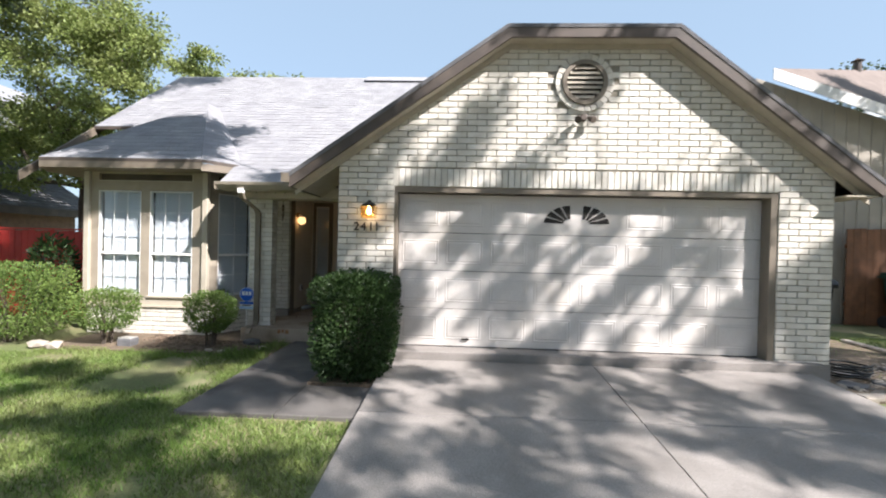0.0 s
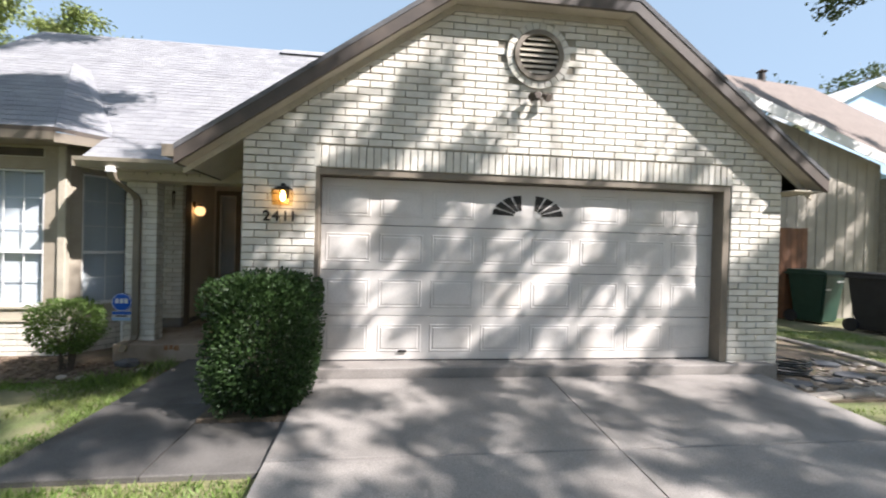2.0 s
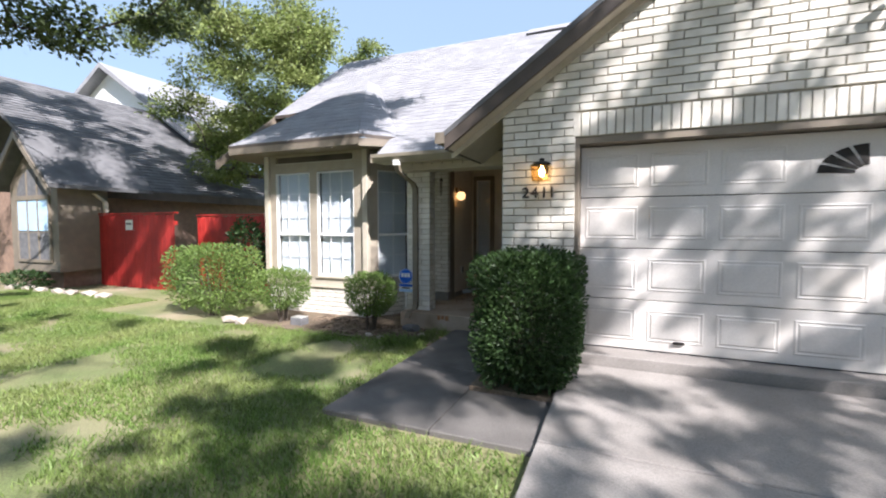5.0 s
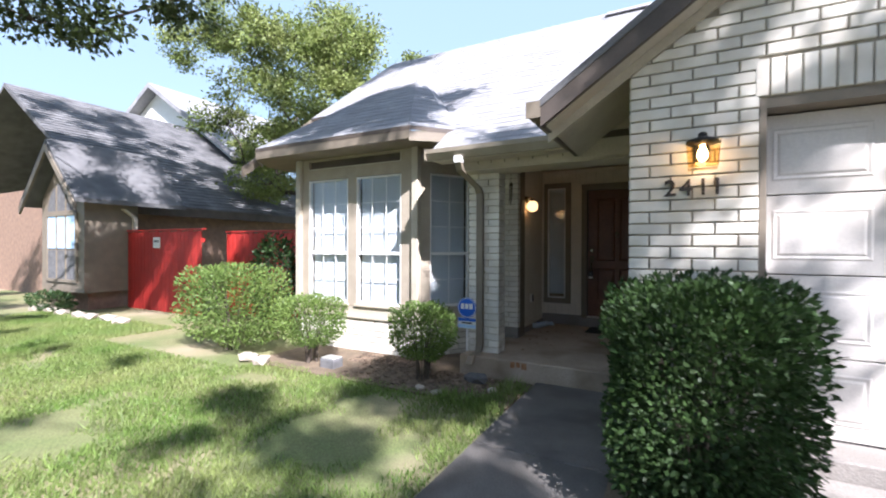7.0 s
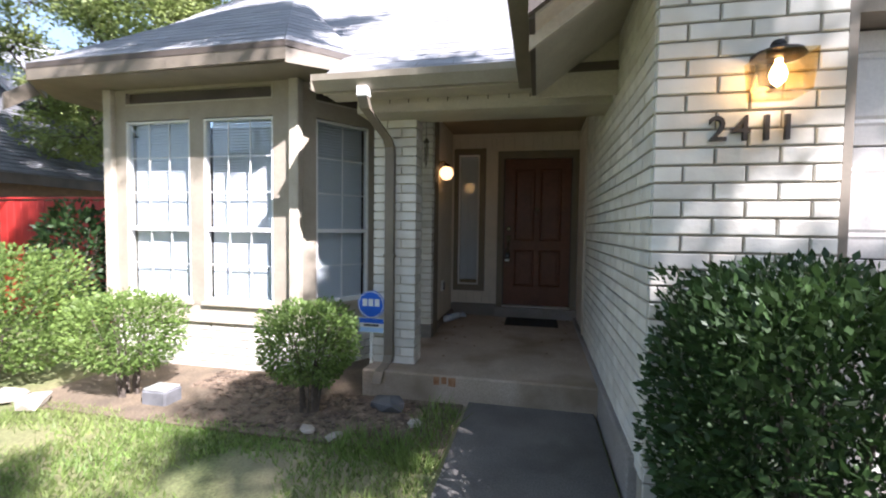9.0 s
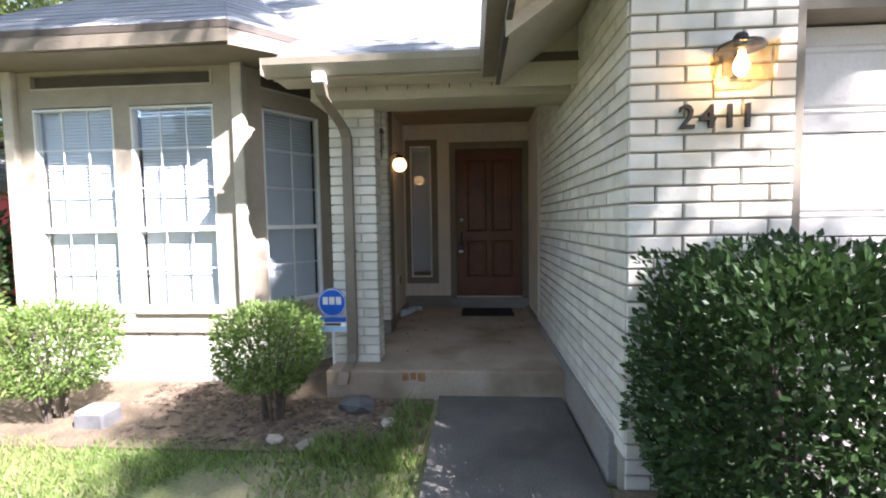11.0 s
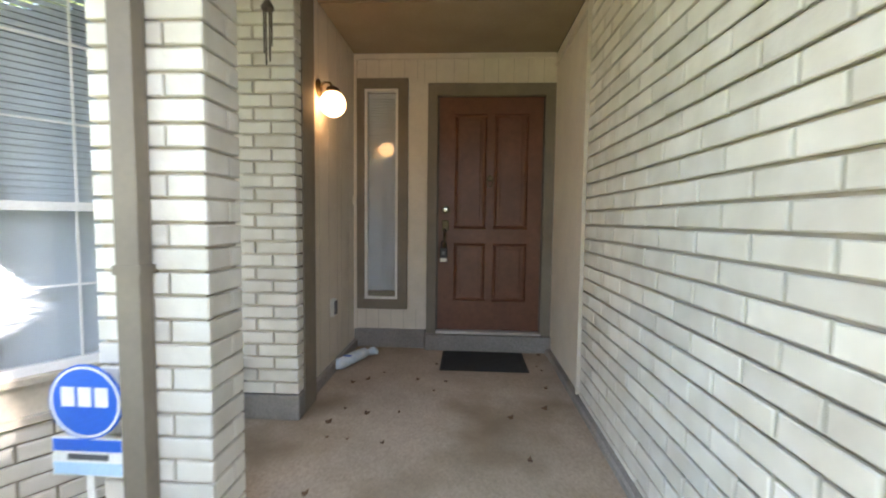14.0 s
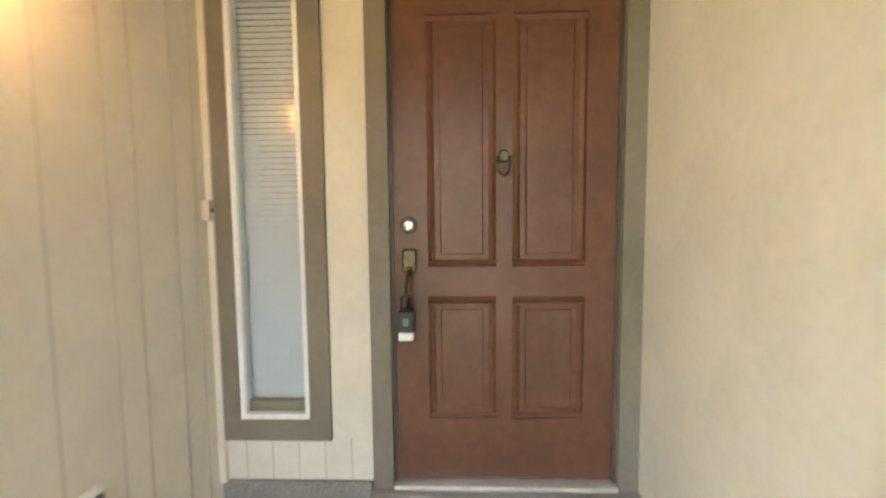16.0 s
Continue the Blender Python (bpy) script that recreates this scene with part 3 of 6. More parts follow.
part("eave_soffit", boxed(-3.88, xa + 0.03, EY - 0.002, 7.05, EZ - 0.12, EZ - 0.105), TAN, beam)
part("fascia", boxed(-3.88, xa + 0.03, EY - 0.027, EY - 0.003, EZ - 0.13, EZ - 0.02), TAN, beam)
part("beam", boxed(-3.70, XL - 0.012, 7.06, 7.44, 2.10, 2.32, bevel=0.006), TAN, beam)
for k in range(10):
    part("vent_slot", boxed(-3.42 + 0.16 * k, -3.412 + 0.16 * k, 7.054, 7.0595, 2.17, 2.20), BROWN, beam)

# ---- porch walls ----
PW = 9.72
ceiling = bmesh.new()
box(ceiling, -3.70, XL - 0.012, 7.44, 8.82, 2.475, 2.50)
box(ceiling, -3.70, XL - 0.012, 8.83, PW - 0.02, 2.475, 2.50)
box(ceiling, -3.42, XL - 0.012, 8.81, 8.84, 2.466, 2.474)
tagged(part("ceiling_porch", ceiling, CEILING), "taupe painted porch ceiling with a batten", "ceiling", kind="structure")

wback = thing("wall_porch_back", "cream grooved-panel siding wall round the front door", "wall")
tagged(wback, kind="structure")
DL, DR, DZ0, DZ1 = -2.675, -1.785, 0.115, 2.125   # door leaf
FL, FR, FT = -2.765, -1.685, 2.228                # door frame, outside
SL0, SR0, SB0, ST0 = -3.395, -2.935, 0.298, 2.273  # sidelight frame, outside
bm = bmesh.new()
for x0, x1, z0, z1 in ((-3.44, FL - 0.002, 0.12, SB0 + 0.04), (-3.44, FR + 0.1, ST0 - 0.04, 2.475), (-3.44, SL0 + 0.04, SB0 + 0.04, ST0 - 0.04), (SR0 - 0.04, FL + 0.04, SB0 + 0.04, ST0 - 0.04), (FL + 0.04, FR + 0.1, FT - 0.04, ST0 - 0.04)):
    box(bm, x0, x1, PW, PW + 0.12, z0, z1)
part("siding", bm, CREAM, wback)
rng = random.Random(3)
# grooves are flat strips on the face, their shade put into the colour
for x in [-3.30, -3.19, -3.08, -2.97, -2.86]:
    part("groove", boxed(x, x + 0.004, PW - 0.0015, PW + 0.001, 0.12, SB0), GROOVE_SHADE, wback)
    part("groove", boxed(x, x + 0.004, PW - 0.0015, PW + 0.001, ST0, 2.44), GROOVE_SHADE, wback)
for x in (-2.80, -2.70, -2.55, -2.43, -2.30, -2.18, -2.05, -1.93, -1.80):
    part("groove", boxed(x, x + 0.004, PW - 0.0015, PW + 0.001, max(FT, 0) + 0.002, 2.44), GROOVE_SHADE, wback)
part("cornice", boxed(-3.40, XL - 0.012, PW - 0.025, PW - 0.002, 2.43, 2.474), CREAM, wback)
part("corner_strip", boxed(-3.40, -3.375, PW - 0.03, PW - 0.002, 0.12, 2.43), CREAM, wback)
part("foundation", boxed(-3.44, FL - 0.01, PW - 0.012, PW + 0.12, -0.2, 0.118, bevel=0.004), CONCRETE, wback)
part("door_step", boxed(FL - 0.01, FR + 0.02, PW - 0.07, PW + 0.12, -0.2, 0.092, bevel=0.006), CONCRETE, wback)

wleft = thing("wall_porch_left", "cream vertical-groove siding wall beside the porch", "wall")
tagged(wleft, kind="structure")
part("siding", boxed(-3.52, -3.40, 8.56, PW - 0.005, 0.03, 2.475), CREAM, wleft)
# same shade-coloured strips for the side wall's grooves
for k, y in enumerate((8.70, 8.80, 9.0, 9.2, 9.31, 9.5, 9.62)):
    part("groove", boxed(-3.401, -3.3985, y, y + 0.005, 0.03, 2.475), GROOVE_SHADE, wleft)
part("corner_trim", boxed(-3.50, -3.338, 8.362, 8.555, -0.045, 2.475, bevel=0.004), TAUPE, wleft)
part("foundation", boxed(-3.52, -3.37, 8.56, PW - 0.015, -0.2, 0.028, bevel=0.006), CONCRETE, wleft)

wright = thing("wall_porch_right", "cream siding wall between brick and front door", "wall")
tagged(wright, kind="structure")
part("siding", boxed(XL - 0.006, XL + 0.12, 8.665, PW + 0.12, -0.004, 2.475), CREAM, wright)
part("crown_strip", boxed(XL - 0.03, XL - 0.0065, 8.70, PW - 0.03, 2.36, 2.385), CREAM, wright)
part("corner_strip", boxed(XL - 0.03, XL - 0.0065, 8.665, 8.685, 0.0, 2.475), CREAM, wright)

# house walls behind the bay and round the back, closing the place
tagged(part("wall_house_left", boxed(-7.35, -7.2, 8.2, 15.5, -0.4, 2.6), CREAM), "plain side wall of the house", "wall", kind="structure")
tagged(part("wall_house_back", boxed(-7.2, XR, 15.4, 15.5, -0.4, 2.6), CREAM), "plain rear wall of the house", "wall", kind="structure")
tagged(part("wall_entry_inside", boxed(-3.6, XL + 0.3, 10.6, 10.7, -0.2, 2.6), DARK), "hall wall behind the front door, coloured near black as unlit", "wall", kind="structure")
tagged(part("ceiling_house", boxed(-7.2, XR - 0.2, 9.9, 15.4, 2.56, 2.6), DARK), "ceiling inside the house, coloured near black as unlit", "ceiling", kind="structure")


# ---- front door ----
def ring_frame(bm, x0, x1, z0, z1, w, y0, y1, bottom=True):
    box(bm, x0, x0 + w, y0, y1, z0, z1)
    box(bm, x1 - w, x1, y0, y1, z0, z1)
    box(bm, x0 + w, x1 - w, y0, y1, z1 - w, z1)
    if bottom:
        box(bm, x0 + w, x1 - w, y0, y1, z0, z0 + w)
    return bm


door = thing("front_door", "closed reddish-brown four-panel wooden front door in a taupe frame", "door", (-2.23, 9.75, 0.1))
b = bmesh.new()
box(b, FL, DL - 0.008, PW - 0.022, PW + 0.10, 0.095, FT)
box(b, DR + 0.008, FR - 0.008, PW - 0.022, PW + 0.10, 0.095, FT)
box(b, DL - 0.008, DR + 0.008, PW - 0.022, PW + 0.10, DZ1 + 0.006, FT)
part("door_frame", b, TAUPE, door)
b = bmesh.new()
box(b, DL - 0.0075, DL + 0.006, PW + 0.008, PW + 0.05, DZ0, DZ1)
box(b, DR - 0.006, DR + 0.0075, PW + 0.008, PW + 0.05, DZ0, DZ1)
part("weather_strip", b, BROWN, door)
DY = PW + 0.02
b = boxed(DL + 0.004, DR - 0.004, DY, DY + 0.045, DZ0 + 0.006, DZ1, bevel=0.002)
leaf = part("door_leaf", b, DOOR_WOOD, door)
for x0, x1, z0, z1 in ((-2.535, -2.262, 1.005, 1.985), (-2.197, -1.910, 1.005, 1.985), (-2.535, -2.262, 0.375, 0.885), (-2.197, -1.910, 0.375, 0.885)):
    b = bmesh.new()
    for o, y in ((0.0, 0.0), ):
        w = 0.03
        # moulding: a raised bead round a sunk groove, with a raised field inside
        for (ax, bx, az, bz) in ((x0, x1, z1 - w, z1), (x0, x1, z0, z0 + w), (x0, x0 + w, z0 + w, z1 - w), (x1 - w, x1, z0 + w, z1 - w)):
            horizontal = (bx - ax) > (bz - az)
            if horizontal:
                zm = (az + bz) / 2
                prism(b, [(ax, DY, az), (ax, DY - 0.012, zm), (ax, DY, bz)], (bx - ax, 0, 0))
            else:
                xm = (ax + bx) / 2
                prism(b, [(ax, DY, az), (xm, DY - 0.012, az), (bx, DY, az)], (0, 0, bz - az))
    part("panel_moulding", b, DOOR_WOOD, leaf)
    part("panel_field", boxed(x0 + 0.05, x1 - 0.05, DY - 0.006, DY + 0.001, z0 + 0.05, z1 - 0.05, bevel=0.005), DOOR_WOOD, leaf)
b = boxed(DL - 0.007, DR + 0.007, PW - 0.04, PW + 0.06, 0.095, 0.116, bevel=0.006)
part("threshold", b, ALU, door)
b = lathe(bmesh.new(), [(0.036, 0), (0.036, 0.008), (0.028, 0.012)], (-2.608, DY, 1.172), 20, FACE_SOUTH)
bolt = part("deadbolt", b, BRONZE, door)
part("cylinder", lathe(bmesh.new(), [(0.022, 0.0), (0.022, 0.018), (0.017, 0.02)], (-2.608, DY - 0.011, 1.172), 20, FACE_SOUTH), CHROME, bolt, "bright lock cylinder", True)
part("latch_plate", boxed(-2.638, -2.578, DY - 0.01, DY, 0.985, 1.08, bevel=0.008), BRONZE, door)
b = tube(bmesh.new(), [(-2.608, DY - 0.008, 0.99), (-2.608, DY - 0.045, 0.97), (-2.61, DY - 0.055, 0.92), (-2.61, DY - 0.05, 0.87), (-2.612, DY - 0.03, 0.82), (-2.612, DY - 0.006, 0.80)], [0.012, 0.013, 0.015, 0.014, 0.012, 0.012], 10)
part("pull_handle", b, BRONZE, door, "", True)
part("thumb_latch", boxed(-2.62, -2.595, DY - 0.04, DY - 0.008, 1.0, 1.008, bevel=0.003), BRONZE, door)
kn = part("knocker_plate", lathe(bmesh.new(), [(0.026, 0), (0.026, 0.006), (0.018, 0.01)], (-2.232, DY, 1.44), 16, FACE_SOUTH), BRONZE, door)
part("knocker", tube(bmesh.new(), [(-2.252, DY - 0.012, 1.44), (-2.258, DY - 0.016, 1.41), (-2.246, DY - 0.018, 1.375), (-2.232, DY - 0.019, 1.365), (-2.218, DY - 0.018, 1.375), (-2.206, DY - 0.016, 1.41), (-2.212, DY - 0.012, 1.44)], 0.006, 8), BRONZE, kn, "", True)
lockbox = thing("key_lockbox", "black key lockbox with white face hanging from the handle", "lockbox", (-2.615, 9.70, 0.73))
part("case", boxed(-2.65, -2.585, DY - 0.085, DY - 0.045, 0.755, 0.845, bevel=0.008), BIN_BLACK, lockbox)
part("cover", boxed(-2.648, -2.588, DY - 0.088, DY - 0.044, 0.725, 0.758, bevel=0.006), WHITE, lockbox, "white plastic cover")
part("button", boxed(-2.63, -2.605, DY - 0.089, DY - 0.084, 0.785, 0.815, bevel=0.002), SLATE, lockbox)
part("shackle", tube(bmesh.new(), [(-2.638, DY - 0.062, 0.84), (-2.638, DY - 0.058, 0.89), (-2.617, DY - 0.055, 0.905), (-2.596, DY - 0.058, 0.89), (-2.596, DY - 0.062, 0.84)], 0.006, 8), BLACK_METAL, lockbox, "", True)

# sidelight
side = thing("sidelight_window", "tall narrow sidelight window with closed blind and taupe trim", "window", (-3.165, 9.72, 0.3))
part("casing", ring_frame(bmesh.new(), SL0, SR0, SB0, ST0, 0.085, PW - 0.022, PW - 0.001), TAUPE, side)
part("window_frame", ring_frame(bmesh.new(), SL0 + 0.085, SR0 - 0.085, SB0 + 0.085, ST0 - 0.085, 0.022, PW - 0.012, PW + 0.05), WHITE, side)
part("pane", boxed(SL0 + 0.107, SR0 - 0.107, PW + 0.012, PW + 0.016, SB0 + 0.107, ST0 - 0.107), GLASS, side).visible_shadow = False
bl = thing("sidelight_blind", "closed white slatted blind behind the sidelight", "blind", (-3.165, 9.8, 0.45))
for k in range(72):
    z = 0.455 + k * 0.0238
    b = bmesh.new()
    prism(b, [(SL0 + 0.055, PW + 0.07, z), (SL0 + 0.055, PW + 0.078, z + 0.023), (SL0 + 0.055, PW + 0.081, z + 0.023), (SL0 + 0.055, PW + 0.073, z)], (SR0 - SL0 - 0.11, 0, 0))
    part("slat", b, BLIND, bl)
part("bottom_rail", boxed(SL0 + 0.11, SR0 - 0.11, PW + 0.06, PW + 0.085, 0.435, 0.453), BLIND, bl)
part("sill_shelf", boxed(SL0 + 0.10, SR0 - 0.10, PW + 0.02, PW + 0.12, SB0 + 0.09, SB0 + 0.15), CEILING, side, "small wooden inner sill")
part("head_rail", boxed(SL0 + 0.11, SR0 - 0.11, PW + 0.06, PW + 0.09, ST0 - 0.14, ST0 - 0.108), BLIND, bl)

# ---- garage door ----
gdoor = thing("garage_door", "wide pinkish-white sectional garage door with raised panels and two fan lights", "garage door", (1.5, 6.03, 0.0))
GX0, GX1, GZ = -0.895, 3.955, (0.012, 0.525, 1.048, 1.57, 2.10)
GY = 6.03
FAN = []
for row, (z0, z1) in enumerate(zip(GZ, GZ[1:])):
    sec = part("door_section", boxed(GX0, GX1, GY, GY + 0.045, z0, z1 - 0.008, bevel=0.004), GARAGE, gdoor)
    w = (GX1 - GX0) / 8
    for c in range(8):
        x0, x1 = GX0 + c * w + 0.05, GX0 + (c + 1) * w - 0.05
        b = bmesh.new()
        za_, zb_ = z0 + 0.09, z1 - 0.10
        if row == 3 and c in (3, 4):
            FAN.append((x0, x1, za_, zb_))
            continue
        rings = []
        for inset, y in ((0, GY), (0.012, GY - 0.006), (0.03, GY - 0.001), (0.045, GY - 0.008)):
            rings.append([b.verts.new(p) for p in ((x0 + inset, y, za_ + inset), (x1 - inset, y, za_ + inset), (x1 - inset, y, zb_ - inset), (x0 + inset, y, zb_ - inset))])
        for p, q in zip(rings, rings[1:]):
            for k in range(4):
                b.faces.new((p[k], p[(k + 1) % 4], q[(k + 1) % 4], q[k]))
        b.faces.new(rings[-1])
        part("raised_panel", b, GARAGE, sec)
for side_sign, xc_ in ((-1, 1.445), (1, 1.60)):
    fan = part("fan_light", boxed(*((xc_ - 0.40, xc_) if side_sign < 0 else (xc_, xc_ + 0.40)), GY - 0.004, GY - 0.001, 1.70, 2.00), GARAGE, gdoor)
    for k in range(4):
        a0, a1 = 3 + k * 22.5, 3 + (k + 1) * 22.5 - 5
        b = bmesh.new()
        pts = []
        for a in (a0, (a0 + a1) / 2, a1):
            pts.append((0.36 * math.cos(radians(a)), 0.25 * math.sin(radians(a))))
        for a in (a1, a0):
            pts.append((0.10 * math.cos(radians(a)), 0.07 * math.sin(radians(a))))
        prism(b, [(xc_ + side_sign * px_, GY - 0.0105, 1.722 + pz_) for px_, pz_ in pts], (0, 0.006, 0))
        part("fan_pane", b, DARK, fan, "dark glass")
part("bottom_seal", boxed(GX0, GX1, GY + 0.005, GY + 0.04, 0.0, 0.011), BIN_BLACK, gdoor)
for x in (GX0 + 0.9,):
    part("lift_handle", boxed(x, x + 0.10, GY - 0.03, GY - 0.004, 0.10, 0.125, bevel=0.005), BLACK_METAL, gdoor)
gtrim = thing("garage_door_trim", "dark taupe jambs and head trim of the garage opening", "trim")
tagged(gtrim, kind="structure")
part("jamb", boxed(OPL + 0.002, GX0 - 0.002, Y0 + 0.01, GY + 0.08, 0.0, OPT - 0.003), TAUPE, gtrim)
part("jamb", boxed(GX1 + 0.002, OPR - 0.002, Y0 + 0.01, GY + 0.08, 0.0, OPT - 0.003), TAUPE, gtrim)
part("head", boxed(GX0 - 0.002, GX1 + 0.002, Y0 + 0.012, GY + 0.08, 2.104, OPT - 0.003), TAUPE, gtrim)

# ---- round gable vent ----
vent = thing("gable_vent", "round brown louvred gable vent ringed with white bricks", "vent", (1.532, 5.84, 3.57))
VX, VZ = 1.532, 3.565
b = bmesh.new()
N = 40
rin, rout = 0.235, 0.292
prof = [(rout, 0.0), (rout, 0.05), (rin, 0.05), (rin, 0.0)]
rings = [[b.verts.new((VX + r * math.cos(2 * math.pi * k / N), Y0 - 0.005 - h, VZ + r * math.sin(2 * math.pi * k / N))) for k in range(N)] for r, h in prof]
for p, q in zip(rings, rings[1:]):
    for k in range(N):
        b.faces.new((p[k], p[(k + 1) % N], q[(k + 1) % N], q[k]))
part("vent_frame", b, TAUPE, vent)
part("vent_backing", lathe(bmesh.new(), [(0.236, 0), (0.236, 0.003)], (VX, Y0 - 0.006, VZ), 32, FACE_SOUTH), DARK, vent)
for k in range(7):
    z = VZ - 0.19 + k * 0.063
    hw = math.sqrt(max(0.0, 0.232 ** 2 - (z - VZ) ** 2))
    b = bmesh.new()
    prism(b, [(VX - hw, Y0 - 0.048, z - 0.02), (VX - hw, Y0 - 0.042, z - 0.022), (VX - hw, Y0 - 0.012, z + 0.024), (VX - hw, Y0 - 0.018, z + 0.026)], (2 * hw, 0, 0))
    part("slat", b, TAN, vent)
for k in range(26):
    a = 2 * math.pi * (k + 0.5) / 26
    w0 = 2 * math.pi * 0.30 / 26 - 0.008
    w1 = 2 * math.pi * 0.375 / 26 - 0.008
    b = bmesh.new()
    prism(b, [(-w0 / 2, 0, 0.297), (w0 / 2, 0, 0.297), (w1 / 2, 0, 0.375), (-w1 / 2, 0, 0.375)], (0, -0.022, 0))
    ob = part("ring_brick", b, BRICK, vent)
    ob.matrix_basis = Matrix.Translation((VX, Y0 - 0.009, VZ)) @ Matrix.Rotation(a, 4, "Y")
flood = thing("flood_light", "small brown twin security floodlight below the vent", "light", (1.53, 5.83, 3.1))
part("base", lathe(bmesh.new(), [(0.05, 0), (0.05, 0.02), (0.035, 0.03)], (1.53, Y0 - 0.012, 3.11), 16, FACE_SOUTH), BROWN, flood)
for s in (-1, 1):
    part("lamp_head", lathe(bmesh.new(), [(0.02, 0), (0.03, 0.03), (0.045, 0.08), (0.047, 0.10), (0.04, 0.10)], (1.53 + s * 0.05, Y0 - 0.06, 3.10), 14, Matrix.Rotation(radians(125), 4, "X") @ Matrix.Rotation(radians(30 * s), 4, "Y")), BROWN, flood, "", True)

# ---- wall lamp and house number ----
lamp = thing("wall_lantern", "lit black wall lantern with amber glass", "wall lamp", (-1.26, 5.84, 1.83))
part("back_plate", boxed(-1.30, -1.21, Y0 - 0.04, Y0 - 0.012, 1.79, 1.95, bevel=0.01), BLACK_METAL, lamp)
part("roof_cap", lathe(bmesh.new(), [(0.10, 0), (0.09, 0.02), (0.05, 0.035), (0.022, 0.04), (0.03, 0.055), (0.02, 0.07), (0.006, 0.075)], (-1.252, Y0 - 0.105, 1.895), 16), BLACK_METAL, lamp, "", True)
part("arm", tube(bmesh.new(), [(-1.262, Y0 - 0.03, 1.93), (-1.262, Y0 - 0.08, 1.945), (-1.262, Y0 - 0.12, 1.935)], 0.012, 8), BLACK_METAL, lamp)
b = lathe(bmesh.new(), [(0.118, 0.0), (0.135, 0.165), (0.131, 0.165), (0.114, 0.004)], (-1.252, Y0 - 0.125, 1.728), 4, Matrix.Rotation(radians(45), 4, "Z"))
shade = part("glass_shade", b, LAMP_GLASS, lamp, "amber glass shade")
shade.visible_shadow = False
bulb = part("bulb", lathe(bmesh.new(), [(0.008, 0), (0.026, 0.02), (0.032, 0.045), (0.024, 0.075), (0.013, 0.095), (0.013, 0.11)], (-1.252, Y0 - 0.115, 1.775), 12), BULB, lamp, "lit bulb", True)
for digit, x in zip("2411", (-1.477, -1.383, -1.283, -1.203)):
    cu = bpy.data.curves.new("house_number", "FONT")
    cu.body, cu.size, cu.extrude, cu.bevel_depth = digit, 0.155, 0.008, 0.002
    tmp = bpy.data.objects.new("digit", cu)
    scene.collection.objects.link(tmp)
    bpy.context.view_layer.update()
    me = bpy.data.meshes.new_from_object(tmp.evaluated_get(bpy.context.evaluated_depsgraph_get()))
    bpy.data.objects.remove(tmp)
    ob = link("house_number", me, IRON)
    ob.matrix_basis = Matrix.Translation((x, Y0 - 0.02, 1.572)) @ FACE_SOUTH
    tagged(ob, f"dark iron house number {digit} on white brick", "house number", "house number")

# porch globe lamp, doorbell, outlet, wind chime
gl = thing("globe_lamp", "lit white globe wall lamp on a dark curved arm", "wall lamp", (-3.39, 8.79, 1.82))
part("wall_plate", lathe(bmesh.new(), [(0.055, 0), (0.055, 0.01), (0.03, 0.02)], (-3.40, 8.80, 1.93), 16, Matrix.Rotation(radians(90), 4, "Y")), BRONZE, gl)
part("arm", tube(bmesh.new(), [(-3.395, 8.80, 1.93), (-3.36, 8.80, 1.965), (-3.32, 8.79, 1.96), (-3.30, 8.79, 1.93)], 0.009, 8), BRONZE, gl, "", True)
part("fitter", lathe(bmesh.new(), [(0.03, 0), (0.045, 0.012), (0.042, 0.03), (0.02, 0.045)], (-3.30, 8.79, 1.892), 16), BRONZE, gl, "", True)
b = bmesh.new()
bmesh.ops.create_uvsphere(b, u_segments=24, v_segments=14, radius=0.083, matrix=Matrix.Translation((-3.30, 8.79, 1.825)))
part("globe", b, GLOBE, gl, "glowing white glass globe", True)
outlet = thing("wall_outlet", "small grey weatherproof outlet cover on the siding", "outlet", (-3.40, 9.056, 0.433))
part("cover", boxed(-3.400, -3.372, 9.02, 9.09, 0.37, 0.50, bevel=0.006), WHITE, outlet)
part("lid", boxed(-3.374, -3.362, 9.03, 9.08, 0.385, 0.485, bevel=0.004), SLATE, outlet)
bell = thing("doorbell", "small cream doorbell button beside the sidelight", "doorbell", (-3.385, 9.66, 1.24))
part("plate", boxed(-3.40, -3.372, 9.655, 9.69, 1.20, 1.28, bevel=0.004), CREAM, bell)
part("button", lathe(bmesh.new(), [(0.009, 0), (0.009, 0.006)], (-3.372, 9.672, 1.24), 12, Matrix.Rotation(radians(90), 4, "Y")), TAUPE, bell)
chime = thing("wind_chime", "small rusty wind chime hanging by the brick column", "wind chime", (-3.33, 7.93, 1.9))
part("hook", tube(bmesh.new(), [(-3.33, 7.93, 2.475), (-3.33, 7.93, 2.06)], 0.0025, 6), BLACK_METAL, chime)
part("cap", lathe(bmesh.new(), [(0.028, 0), (0.028, 0.012), (0.012, 0.04), (0.004, 0.05)], (-3.33, 7.93, 2.02), 12), BROWN, chime)
for k, (dx, dy) in enumerate(((0.018, 0), (-0.018, 0), (0, 0.018), (0, -0.018))):
    part("rod", tube(bmesh.new(), [(-3.33 + dx, 7.93 + dy, 2.02), (-3.33 + dx, 7.93 + dy, 1.86 - 0.03 * k)], 0.004, 6), BROWN, chime)

